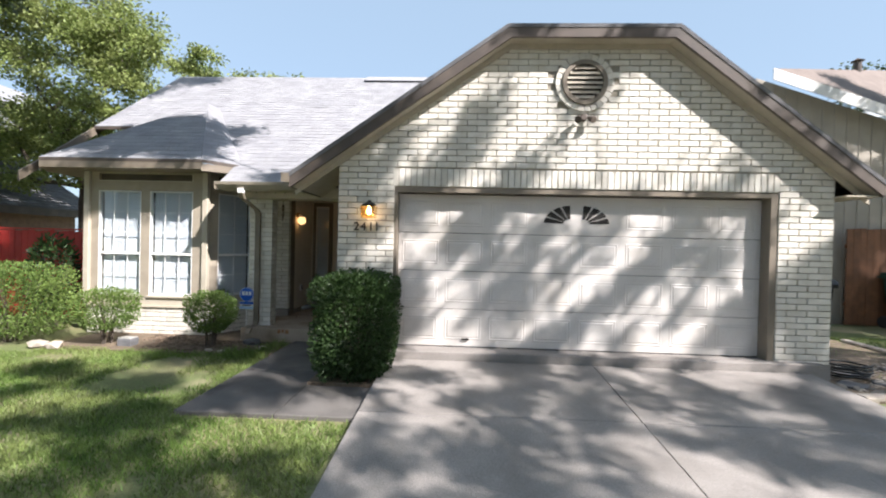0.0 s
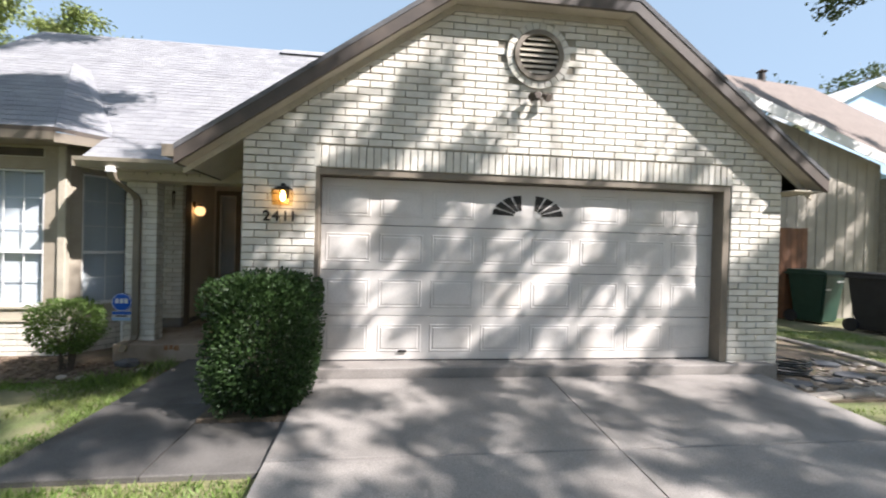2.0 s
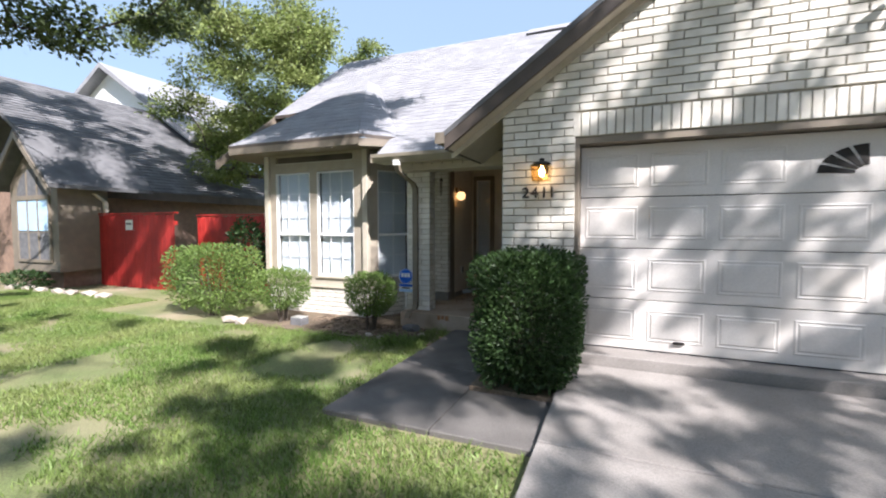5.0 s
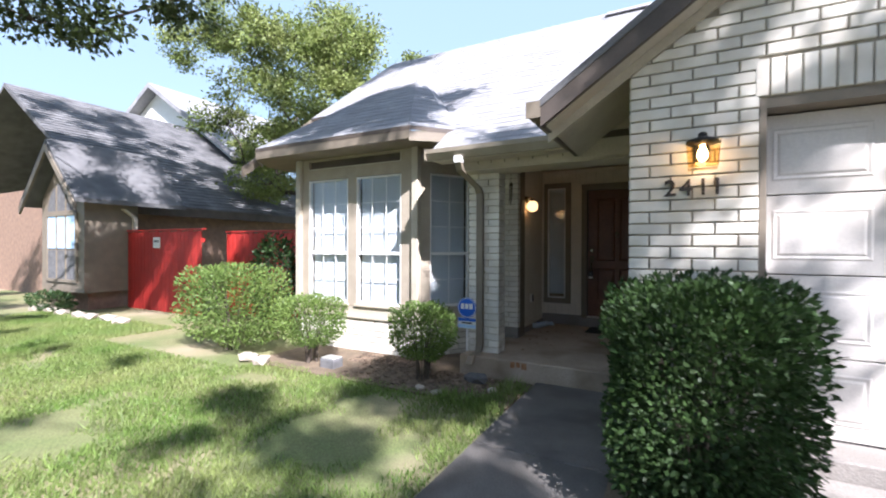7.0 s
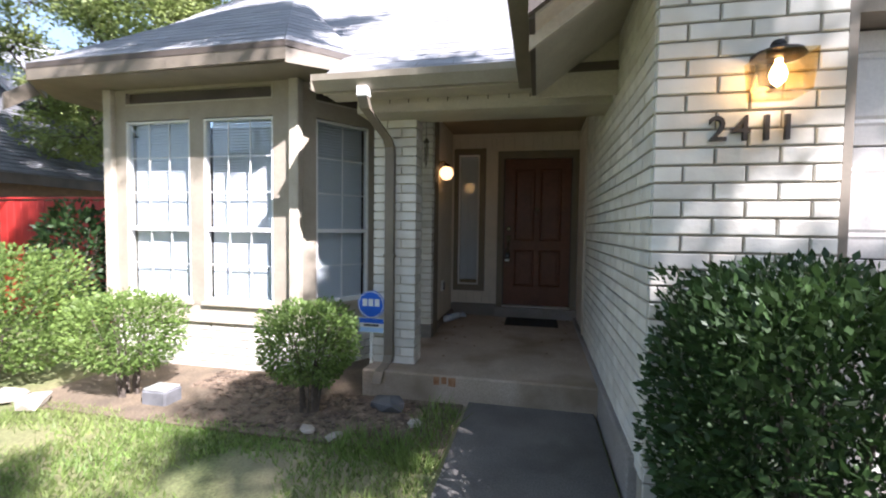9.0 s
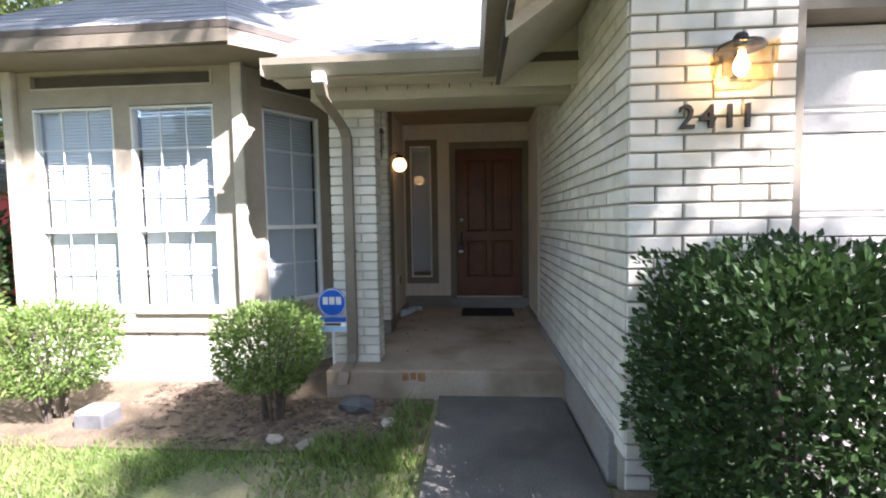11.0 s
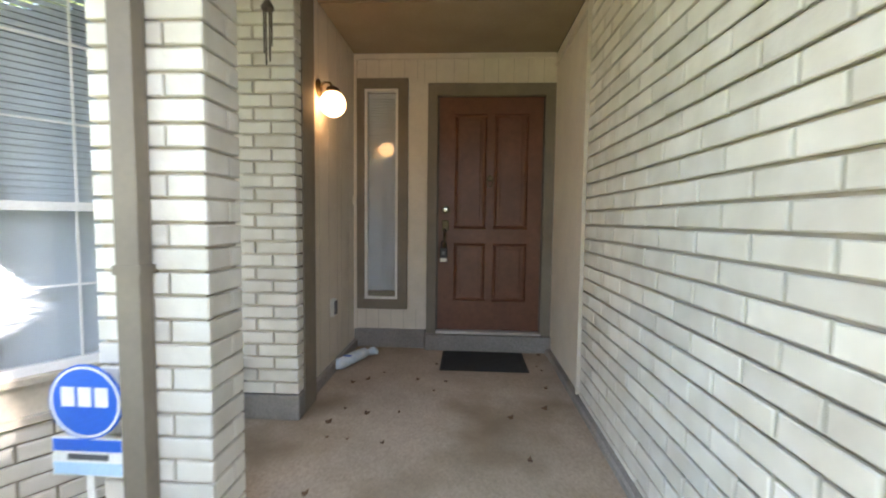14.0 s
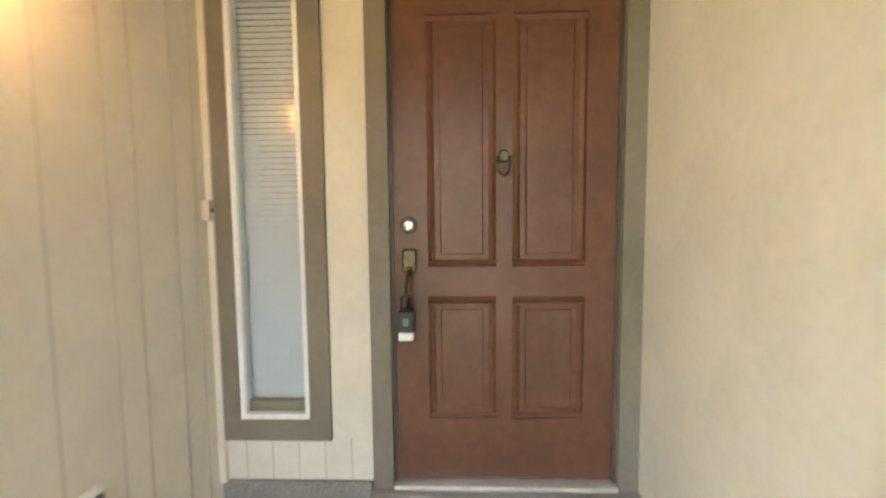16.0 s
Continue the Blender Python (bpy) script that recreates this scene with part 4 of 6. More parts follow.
# mat, newspaper and dead leaves on the porch
dm = thing("door_mat", "black ribbed rubber doormat in front of the door", "doormat", (-2.27, 9.39, -0.04))
part("mat_base", boxed(-2.61, -1.94, 9.15, 9.62, -0.045, -0.036, bevel=0.003), RUBBER, dm)
for k in range(15):
    part("rib", boxed(-2.59, -1.96, 9.17 + k * 0.03, 9.184 + k * 0.03, -0.0362, -0.031), RUBBER, dm)
news = thing("newspaper", "rolled newspaper in a pale blue plastic bag on the porch", "newspaper", (-3.28, 9.24, -0.04))
b = tube(bmesh.new(), [(-3.37, 9.05, -0.002), (-3.355, 9.09, 0.0), (-3.28, 9.26, 0.004), (-3.235, 9.38, 0.002), (-3.22, 9.41, 0.0)], [0.02, 0.042, 0.046, 0.042, 0.02], 12)
for v in b.verts:
    v.co += Vector((noise.noise(v.co * 30), noise.noise(v.co * 33), 0.5 * noise.noise(v.co * 27))) * 0.010
part("roll", b, PLASTIC_BAG, news, "", True)
b = tube(bmesh.new(), [(-3.222, 9.41, 0.0), (-3.19, 9.46, -0.01), (-3.185, 9.50, -0.025)], [0.02, 0.034, 0.045], 10, cap=False)
for v in b.verts:
    v.co += Vector((noise.noise(v.co * 50), noise.noise(v.co * 53), noise.noise(v.co * 47))) * 0.012
    v.co.z = max(v.co.z, -0.043)
part("bag_neck", b, PLASTIC_BAG, news)
part("print_bar", boxed(-3.34, -3.28, 9.15, 9.17, 0.040, 0.047), SIGN_BLUE, news)
rng = random.Random(11)
for k in range(22):
    x, y = rng.uniform(-3.3, -1.8), rng.uniform(7.6, 9.6)
    if k < 5:
        x, y = ((-3.10, 8.93), (-2.80, 8.42), (-2.62, 8.75), (-1.87, 8.86), (-2.75, 8.95))[k]
    s = rng.uniform(0.010, 0.026)
    b = bmesh.new()
    a = rng.uniform(0, 6.28)
    ring = [b.verts.new((x + s * math.cos(a + t) * (1 if i % 2 else 0.55), y + s * 1.6 * math.sin(a + t) * (1 if i % 2 else 0.6), -0.043 + 0.006 * (i % 2))) for i, t in enumerate(np.linspace(0, 5.5, 7))]
    tip = b.verts.new((x, y, -0.036))
    for p, q in zip(ring, ring[1:] + ring[:1]):
        b.faces.new((p, q, tip))
    tagged(part("dry_leaf", b, LEAF_DRY), "curled dry leaf scrap on the porch slab", "leaf", "leaves on the porch")

# ---- columns ----
def column(name, x0, x1, y0, y1, z0, z1, label):
    c = thing(name, label, "column", ((x0 + x1) / 2, (y0 + y1) / 2, z0))
    core = part("core", boxed(x0 + 0.014, x1 - 0.014, y0 + 0.014, y1 - 0.014, z0, z1), PORCH_MORTAR, c)
    return c


col_front = column("porch_column", -3.645, -3.265, 7.32, 7.54, -0.045, 2.098, "white brick porch column with the downspout on its face")
col_back = column("porch_column", -3.655, -3.345, 8.27, 8.36, 0.10, 2.475, "slim white brick pier at the porch wall")
part("column_base", boxed(-3.665, -3.335, 8.262, 8.359, -0.045, 0.098, bevel=0.006), CONCRETE, col_back, "concrete base")

# ---- window bay ----
A1, A2 = Vector((-4.47, 7.42)), Vector((-3.86, 8.32))
BL0 = Vector((-6.60, 7.42))
BL1 = Vector((-7.25, 8.20))
bay = thing("wall_bay", "three-sided taupe window bay on a white brick base", "bay wall")
tagged(bay, kind="structure")
BZ = (0.20, 0.39, 2.215, 2.385, 2.545)  # brick ledge, sill, window head, transom bottom, soffit


def on_line(a, b, u):
    return a + (b - a).normalized() * u


def bay_side(a, b, bays, tag):
    """One face of the bay: posts, rails, sashes and a dark transom. The face looks to the right of a-b."""
    d = (b - a).normalized()
    length = (b - a).length
    n = Vector((d.y, -d.x))
    P_ = lambda u, v=0.0: a + d * u + n * v

    def bar(name, u0, u1, z0, z1, v0, v1, m, parent, label=""):
        bm_ = bmesh.new()
        q = [P_(u0, v0), P_(u1, v0), P_(u1, v1), P_(u0, v1)]
        prism(bm_, [(p.x, p.y, z0) for p in q], (0, 0, z1 - z0))
        return part(name, bm_, m, parent, label)

    bar("brick_backing", 0, length, -0.45, BZ[0] - 0.012, -0.12, -0.014, MORTAR, bay)
    bar("sill_band", 0, length, BZ[0], BZ[1] - 0.03, -0.1, -0.004, TAN, bay)
    bar("head_band", 0, length, BZ[2] + 0.012, BZ[3], -0.1, -0.002, BAY_TRIM, bay)
    bar("top_band", 0, length, 2.515, BZ[4], -0.1, 0.0, BAY_TRIM, bay)
    edges = [0.0] + [e for pair in bays for e in pair] + [length]
    for u0, u1 in zip(edges[::2], edges[1::2]):
        bar("post", u0, u1, BZ[1] - 0.03, BZ[2] + 0.012, -0.1, 0.002, BAY_TRIM, bay)
    first, last = bays[0][0], bays[-1][1]
    bar("transom_end", 0, first, BZ[3], 2.515, -0.1, 0.0, BAY_TRIM, bay)
    bar("transom_end", last, length, BZ[3], 2.515, -0.1, 0.0, BAY_TRIM, bay)
    tr_ = bar("transom_panel", first, last, BZ[3], 2.515, -0.09, -0.05, BROWN, bay, "dark recessed transom panel")
    bar("transom_bead", first, last, BZ[3], BZ[3] + 0.014, -0.05, 0.006, TAN, tr_)
    bar("transom_bead", last - 0.014, last, BZ[3] + 0.014, 2.515, -0.05, 0.006, TAN, tr_)
    for u0, u1 in bays:
        z0, z1 = BZ[1], BZ[2]
        zm = 1.125
        win = thing("window", "white-framed sash window with pale closed blind", "window", (*P_((u0 + u1) / 2), z0), "bay windows")
        w = 0.018
        for nm, p0, p1, q0, q1, v in (("jamb", u0, u0 + w, z0, z1, 0.0), ("jamb", u1 - w, u1, z0, z1, 0.0), ("head_rail", u0 + w, u1 - w, z1 - w, z1, 0.0), ("sill", u0 - 0.02, u1 + 0.02, z0 - 0.03, z0, 0.03), ("meeting_rail", u0 + w, u1 - w, zm - 0.02, zm + 0.02, -0.005), ("bottom_rail", u0 + w, u1 - w, z0, z0 + 0.04, -0.01)):
            bar(nm, p0, p1, q0, q1, -0.06, v, WHITE if nm != "sill" else TAN, win)
        for s0, s1, vv in ((zm + 0.02, z1 - w, -0.03), (z0 + 0.04, zm - 0.02, -0.042)):
            pane = bar("pane", u0 + w, u1 - w, s0, s1, vv, vv + 0.004, GLASS, win)
            pane.visible_shadow = False
            cols, rows_ = (3 if u1 - u0 > 0.65 else 2), (3 if s0 > 1 else 2)
            for k in range(1, cols):
                uu = u0 + w + (u1 - u0 - 2 * w) * k / cols
                bar("muntin", uu - 0.005, uu + 0.005, s0, s1, vv + 0.005, vv + 0.012, WHITE, win)
            for k in range(1, rows_):
                zz = s0 + (s1 - s0) * k / rows_
                bar("muntin", u0 + w, u1 - w, zz - 0.005, zz + 0.005, vv + 0.005, vv + 0.011, WHITE, win)
        vb = thing("window_blind", "closed white mini blind inside the window", "blind", (*P_((u0 + u1) / 2, -0.1), z0), "bay blinds")
        bm_ = bmesh.new()
        for k in range(62):
            zz = z0 + 0.02 + k * 0.0295
            q = [P_(u0 + 0.03, -0.085), P_(u1 - 0.03, -0.085)]
            r = [P_(u0 + 0.03, -0.098), P_(u1 - 0.03, -0.098)]
            vs = [bm_.verts.new((q[0].x, q[0].y, zz)), bm_.verts.new((q[1].x, q[1].y, zz)), bm_.verts.new((r[1].x, r[1].y, zz + 0.029)), bm_.verts.new((r[0].x, r[0].y, zz + 0.029))]
            bm_.faces.new(vs)
        tagged(part("slats", bm_, BLIND, vb), kind="stuff")


bay_side(BL0, A1, [(0.185, 0.955), (1.115, 1.885)], "front")
bay_side(A1, A2, [(0.205, 0.815)], "right")
bay_side(BL1, BL0, [(0.16, 0.82)], "left")
for p in (A1, BL0):
    part("corner_post", boxed(p.x - 0.05, p.x + 0.05, p.y - 0.055, p.y + 0.04, BZ[0], BZ[4], bevel=0.008), TAN, bay, "pale tan corner board")
part("ledge", prism(bmesh.new(), [(BL0.x - 0.03, BL0.y - 0.03, BZ[0] - 0.01), (A1.x + 0.02, A1.y - 0.03, BZ[0] - 0.01), (A2.x + 0.03, A2.y - 0.02, BZ[0] - 0.01), (A2.x - 0.1, A2.y + 0.02, BZ[0] - 0.01), (A1.x - 0.1, A1.y + 0.08, BZ[0] - 0.01), (BL0.x, BL0.y + 0.08, BZ[0] - 0.01)], (0, 0, 0.03)), TAN, bay)
part("end_siding", boxed(-3.755, -3.66, 8.36, 8.45, 0.34, 2.475), CREAM, bay, "cream siding strip beside the pier")
part("end_post", boxed(-3.93, -3.757, 8.30, 8.44, 0.26, 2.475), TAUPE, bay)
part("end_base", boxed(-3.95, -3.667, 8.18, 8.45, -0.4, 0.26), MORTAR, bay)
tagged(part("wall_room_inside", boxed(-7.1, -3.7, 8.9, 9.0, 0.0, 2.5), DARK), "room wall behind the blinds, coloured near black as unlit", "wall", kind="structure")


# ---- plants ----
def leaves(name, centres, normals, size, material, parent, seed, long=1.6, droop=0.5):
    """Folded leaf blades: one mesh, two triangles' worth of quad each side of the midrib."""
    r = np.random.default_rng(seed)
    c = np.asarray(centres, float)
    k = len(c)
    d = np.asarray(normals, float) + r.normal(0, droop, (k, 3))
    d /= np.linalg.norm(d, axis=1)[:, None] + 1e-9
    up = r.normal(0, 1, (k, 3))
    s = np.cross(d, up)
    s /= np.linalg.norm(s, axis=1)[:, None] + 1e-9
    f = np.cross(s, d)
    sz = size * r.uniform(0.6, 1.25, (k, 1))
    root, tip = c, c + d * sz * long
    mid = c + d * sz * long * 0.5 - f * sz * 0.12
    a, b = mid + s * sz * 0.42 + f * sz * 0.15, mid - s * sz * 0.42 + f * sz * 0.15
    v = np.stack([root, a, tip, b], 1).reshape(-1, 3)
    i = np.arange(k)[:, None] * 4
    faces = np.concatenate([i + [0, 1, 2], i + [0, 2, 3]], 1).reshape(-1, 3)
    me = bpy.data.meshes.new(name)
    me.from_pydata(v.tolist(), [], faces.tolist())
    return tagged(link(name, me, material, parent), kind="")


def shrub(name, label, at, rx, ry, h, count, size, material, seed, boxy=2.0, stem=0.12, group="", skirt=0.0):
    """A clipped shrub: stems and a crown of leaves in a rounded box of half-widths rx, ry, standing on at."""
    t = thing(name, label, "shrub", at, group)
    r = np.random.default_rng(seed)
    x0, y0, z0 = at
    for k in range(9):
        a = r.uniform(0, 6.28)
        q = r.uniform(0.3, 0.8)
        b = bmesh.new()
        tube(b, [(x0 + 0.06 * math.cos(a), y0 + 0.06 * math.sin(a), z0 - 0.02), (x0 + rx * 0.4 * q * math.cos(a), y0 + ry * 0.4 * q * math.sin(a), z0 + h * 0.35), (x0 + rx * q * math.cos(a), y0 + ry * q * math.sin(a), z0 + h * 0.8)], [0.016, 0.011, 0.004], 6)
        part("stem", b, BARK, t)
    pts, nrm = [], []
    while len(pts) < count:
        u = r.uniform(-1, 1, 3)
        m = (abs(u[0]) ** boxy + abs(u[1]) ** boxy + abs(u[2]) ** boxy) ** (1 / boxy)
        if m > 1 or m < 0.55 and r.random() < 0.75:
            continue
        w = noise.noise(Vector((u[0] * 2.2 + seed, u[1] * 2.2, u[2] * 2.2))) * 0.13
        if m > 1 + w - 0.06:
            continue
        zz = stem * h + (u[2] + 1) / 2 * (1 - stem) * h
        taper = 1.0 if u[2] > -0.3 else 1.0 - skirt * (-0.3 - u[2])
        pts.append((x0 + u[0] * rx * taper, y0 + u[1] * ry * taper, z0 + zz))
        nrm.append((u[0], u[1], u[2] * 0.8 + 0.3))
    leaves("crown", pts, nrm, size, material, t, seed)
    return t


def tree(name, label, at, height, trunk_r, blobs, per, size, leaf, seed, group=""):
    """A tree: tapered trunk, limbs to every clump, and a crown of clumped leaves. blobs: (x, y, z, radius)."""
    t = thing(name, label, "tree", at, group)
    r = np.random.default_rng(seed)
    b = bmesh.new()
    fork = Vector(at) + Vector((0, 0, height * 0.45))
    top = Vector(at) + Vector((r.uniform(-0.4, 0.4), r.uniform(-0.4, 0.4), height * 0.8))
    tube(b, [Vector(at) - Vector((0, 0, 0.2)), Vector(at) + Vector((0.03, 0, height * 0.1)), fork, top], [trunk_r * 1.35, trunk_r, trunk_r * 0.75, trunk_r * 0.2], 10)
    pts, nrm = [], []
    joints = [(fork.lerp(top, k / 4), trunk_r * 0.45) for k in range(5)]
    for bx, by, bz, br in sorted(blobs, key=lambda q: (Vector(q[:3]) - fork).length):
        c = Vector((bx, by, bz))
        s, thick = min(joints, key=lambda j: (j[0] - c).length)
        reach = (s - c).length
        mid = s.lerp(c, 0.5) + Vector((r.uniform(-0.1, 0.1), r.uniform(-0.1, 0.1), r.uniform(0.0, 0.2))) * min(reach, 2.0)
        tip = max(thick * 0.72, trunk_r * 0.06)
        tube(b, [s, mid, c], [thick, (thick + tip) / 2, tip], 6)
        joints.append((c, tip))
        twigs = []
        for k in range(max(5, int(9 * br))):
            d = Vector(r.normal(0, 1, 3)).normalized()
            e = c + Vector((d.x, d.y, d.z * 0.7)) * br * r.uniform(0.5, 1.0)
            tube(b, [c, c.lerp(e, 0.55) + Vector((0, 0, 0.05)), e], [min(tip, trunk_r * 0.06), trunk_r * 0.035, 0.005], 4)
            twigs.append(e)
            twigs.append(c.lerp(e, 0.6))
        for k in range(int(per * br ** 2)):
            e = twigs[int(r.integers(len(twigs)))]
            p = np.array(e) + r.normal(0, 0.20 * br ** 0.5, 3) * (1, 1, 0.6)
            pts.append(p)
            nrm.append((p[0] - bx, p[1] - by, (p[2] - bz) - 0.3 * br))
    part("trunk", b, BARK, t, "", True)
    leaves("crown", pts, nrm, size, leaf, t, seed, 1.5, 0.6)
    return t


# clipped hedge at the garage corner, round bushes under the bay
hedge = shrub("hedge", "dense dark green clipped box hedge at the garage corner", (-1.27, 5.27, -0.27), 0.50, 0.53, 1.34, 24000, 0.027, HEDGE_LEAF, 2, boxy=7.0, stem=0.03, skirt=0.3)
shrub("bush", "round sunlit light green clipped bush under the bay window", (-5.56, 6.62, -0.30), 0.42, 0.36, 0.90, 7000, 0.023, BUSH_LEAF, 3, boxy=4.0, stem=0.26, group="bushes under the bay", skirt=0.3)
shrub("bush", "light green clipped bush with bare stems beside the sign", (-3.92, 6.68, -0.30), 0.37, 0.33, 0.90, 7500, 0.022, BUSH_LEAF, 4, boxy=3.6, stem=0.27, group="bushes under the bay", skirt=0.4)
shrub("bush", "wide sunlit clipped bush by the red fence", (-7.15, 6.62, -0.30), 0.98, 0.48, 1.27, 11000, 0.030, BUSH_LEAF, 5, boxy=4.0, stem=0.06, group="bushes under the bay", skirt=0.2)
shrub("shrub", "dark loose shrub in the corner behind the bush", (-7.55, 7.75, -0.30), 0.42, 0.4, 1.75, 2600, 0.05, HEDGE_LEAF, 6, boxy=2.2, stem=0.1)

# trees
SG = -0.45


def spread(seed, n, x, y, z, r):
    q = random.Random(seed)
    return [(q.uniform(*x), q.uniform(*y), q.uniform(*z), q.uniform(*r)) for k in range(n)]


shade_blobs = spread(21, 13, (4.5, 12.5), (-0.7, 2.4), (7.6, 10.6), (0.24, 0.46)) + spread(45, 11, (6.0, 13.5), (-0.6, 2.2), (7.6, 10.4), (0.28, 0.48)) + spread(47, 5, (8.6, 13.2), (-0.8, 2.6), (8.4, 9.8), (0.26, 0.42))
shade_blobs += spread(27, 24, (4.3, 14.0), (-6.8, -1.3), (7.6, 10.6), (0.36, 0.62)) + spread(61, 120, (4.3, 14.0), (-7.0, -0.6), (7.4, 10.4), (0.15, 0.34))
shade_blobs += spread(76, 34, (6.8, 10.5), (-6.0, -1.6), (7.8, 9.8), (0.14, 0.26)) + spread(62, 28, (4.0, 13.0), (-0.8, 2.6), (7.6, 10.2), (0.14, 0.26))
shade_blobs += spread(63, 34, (12.5, 20.0), (4.6, 8.4), (8.4, 10.6), (0.4, 0.75)) + spread(64, 50, (12.5, 19.5), (-3.0, 4.4), (7.8, 10.2), (0.3, 0.6)) + spread(68, 16, (11.0, 13.8), (-4.6, -0.8), (8.0, 10.0), (0.28, 0.46))
shade_blobs += spread(29, 12, (13, 19), (3.6, 7.0), (8.0, 10.2), (0.5, 0.9))
shade_blobs += spread(36, 12, (3.6, 6.2), (-1.3, 1.2), (7.8, 9.4), (0.40, 0.62)) + [(2.3 + 0.27 * k, 2.75 - 0.21 * k, 8.4, 0.32) for k in range(8)] + spread(50, 6, (4.4, 5.6), (0.3, 1.5), (8.2, 9.0), (0.28, 0.38)) + spread(48, 8, (2.6, 3.2), (2.1, 2.5), (8.3, 8.5), (0.30, 0.36))
shade_blobs += spread(22, 30, (-2.2, 1.0), (2.7, 4.3), (9.0, 9.7), (0.34, 0.50)) + spread(65, 30, (-2.6, 1.3), (2.4, 4.4), (8.8, 9.8), (0.16, 0.30))
shade_blobs += spread(37, 26, (3.0, 15.0), (-11.0, -7.4), (5.5, 10.0), (0.6, 0.8))
shade_blobs += [(6.0, 6.6, 5.7, 0.42), (6.6, 6.9, 6.0, 0.5), (8.6, 8.4, 6.4, 0.5)]


def bay_gap(blob):
    """True for a clump that would keep the sun from the front of the bay: the crown is open there."""
    x, y, z, r = blob
    k = (7.42 - y) / 0.69
    return -7.0 - r < x - 0.89 * k < -4.1 + r and -0.9 - r < z - k < 1.9 + r


shade_blobs = [s for s in shade_blobs if not bay_gap(s)]
tree("oak_tree", "tall spreading live oak shading the drive and garage", (11.6, 4.2, SG), 9.0, 0.26, shade_blobs, 2600, 0.08, OAK_LEAF, 31)
left_blobs = spread(23, 11, (-4.4, 5.0), (-7.5, -1.5), (7.4, 9.6), (0.40, 0.7)) + spread(66, 80, (-4.8, 5.4), (-7.5, -0.8), (7.4, 9.6), (0.14, 0.30)) + spread(38, 26, (-13, 2.5), (-12, -7.8), (5.0, 9.0), (0.6, 0.8))
left_blobs += spread(28, 12, (-13.0, -6.0), (-5, 1.4), (6.6, 8.4), (0.5, 0.9)) + spread(30, 16, (-14.0, -5.4), (0.0, 4.6), (7.6, 9.4), (0.5, 0.85))
left_blobs += spread(67, 70, (-16.0, -8.6), (4.4, 9.0), (8.8, 10.4), (0.22, 0.5)) + spread(39, 18, (-12.5, -5.0), (4.6, 7.2), (9.4, 10.6), (0.5, 0.8)) + spread(40, 26, (-5.6, -0.6), (1.7, 3.0), (8.8, 9.9), (0.24, 0.44))
# unseen clumps added overhead to cut the sky light on path and porch
left_blobs += spread(69, 30, (-8.5, -2.2), (3.6, 8.0), (9.2, 11.0), (0.5, 0.85))
left_blobs = [s for s in left_blobs if not bay_gap(s)]
left_blobs += [(-9.0, 5.7, 4.5, 0.55), (-8.0, 6.3, 4.9, 0.5), (-10.2, 5.4, 4.7, 0.6), (-9.6, 4.8, 5.0, 0.6), (-7.2, 6.4, 5.2, 0.45)]
tree("oak_tree", "tall oak over the lawn with drooping leafy branches", (-11.5, -2.2, SG), 7.5, 0.24, left_blobs, 2300, 0.075, OAK_LEAF, 32)
back = spread(24, 46, (-16.2, -9.2), (11.4, 15.5), (4.2, 8.6), (0.7, 1.2)) + spread(49, 12, (-15.0, -9.8), (11.5, 14.0), (3.0, 5.0), (0.5, 0.8)) + spread(57, 12, (-18.5, -13.5), (11.0, 13.5), (8.2, 9.8), (0.5, 0.9))
tree("tree", "leafy light green tree behind the neighbouring fence", (-12.6, 14.0, SG), 6.5, 0.22, back, 1500, 0.075, TREE_LEAF, 33, "trees behind the house")
tree("tree", "round green tree beyond the roof ridge", (-11.2, 22.5, SG), 9.0, 0.25, spread(25, 18, (-14.5, -8.4), (20.5, 24), (6.5, 10.4), (0.8, 1.3)), 1100, 0.11, TREE_LEAF, 34, "trees behind the house")
tree("tree", "dark tree behind the neighbouring roof", (21, 22, SG), 9.5, 0.25, spread(26, 9, (19, 24), (20, 24), (7.5, 10.6), (0.9, 1.4)), 300, 0.15, OAK_LEAF, 35)

# big unseen trees added along street and side yards; crowns block much sky light
street = (("added unseen tree behind the walk, blocking sky light", (-13, -14, -0.7), spread(71, 34, (-19, -7), (-17, -11), (1.8, 10.5), (1.0, 1.7))),
          ("added unseen tree behind the walk, blocking sky light", (-1, -15, -0.7), spread(72, 34, (-7, 5), (-18, -12), (1.8, 10.5), (1.0, 1.7))),
          ("added unseen tree behind the walk, blocking sky light", (12, -15, -0.7), spread(73, 34, (5, 17), (-18, -12), (1.8, 10.5), (1.0, 1.7))),
          ("added unseen tree beyond the drive, blocking sky light", (18, -3, SG), spread(74, 30, (15, 21), (-9, 4), (2.5, 10.5), (1.0, 1.6))),
          ("added unseen tree beyond the lawn, blocking sky light", (-16, -5, SG), spread(75, 30, (-20, -9), (-10, -1), (3.5, 10.5), (1.0, 1.6))))
for k, (text, at, blobs) in enumerate(street):
    tree("tree", text, at, 8.0, 0.28, blobs, 170, 0.21, OAK_LEAF, 81 + k, "street trees")

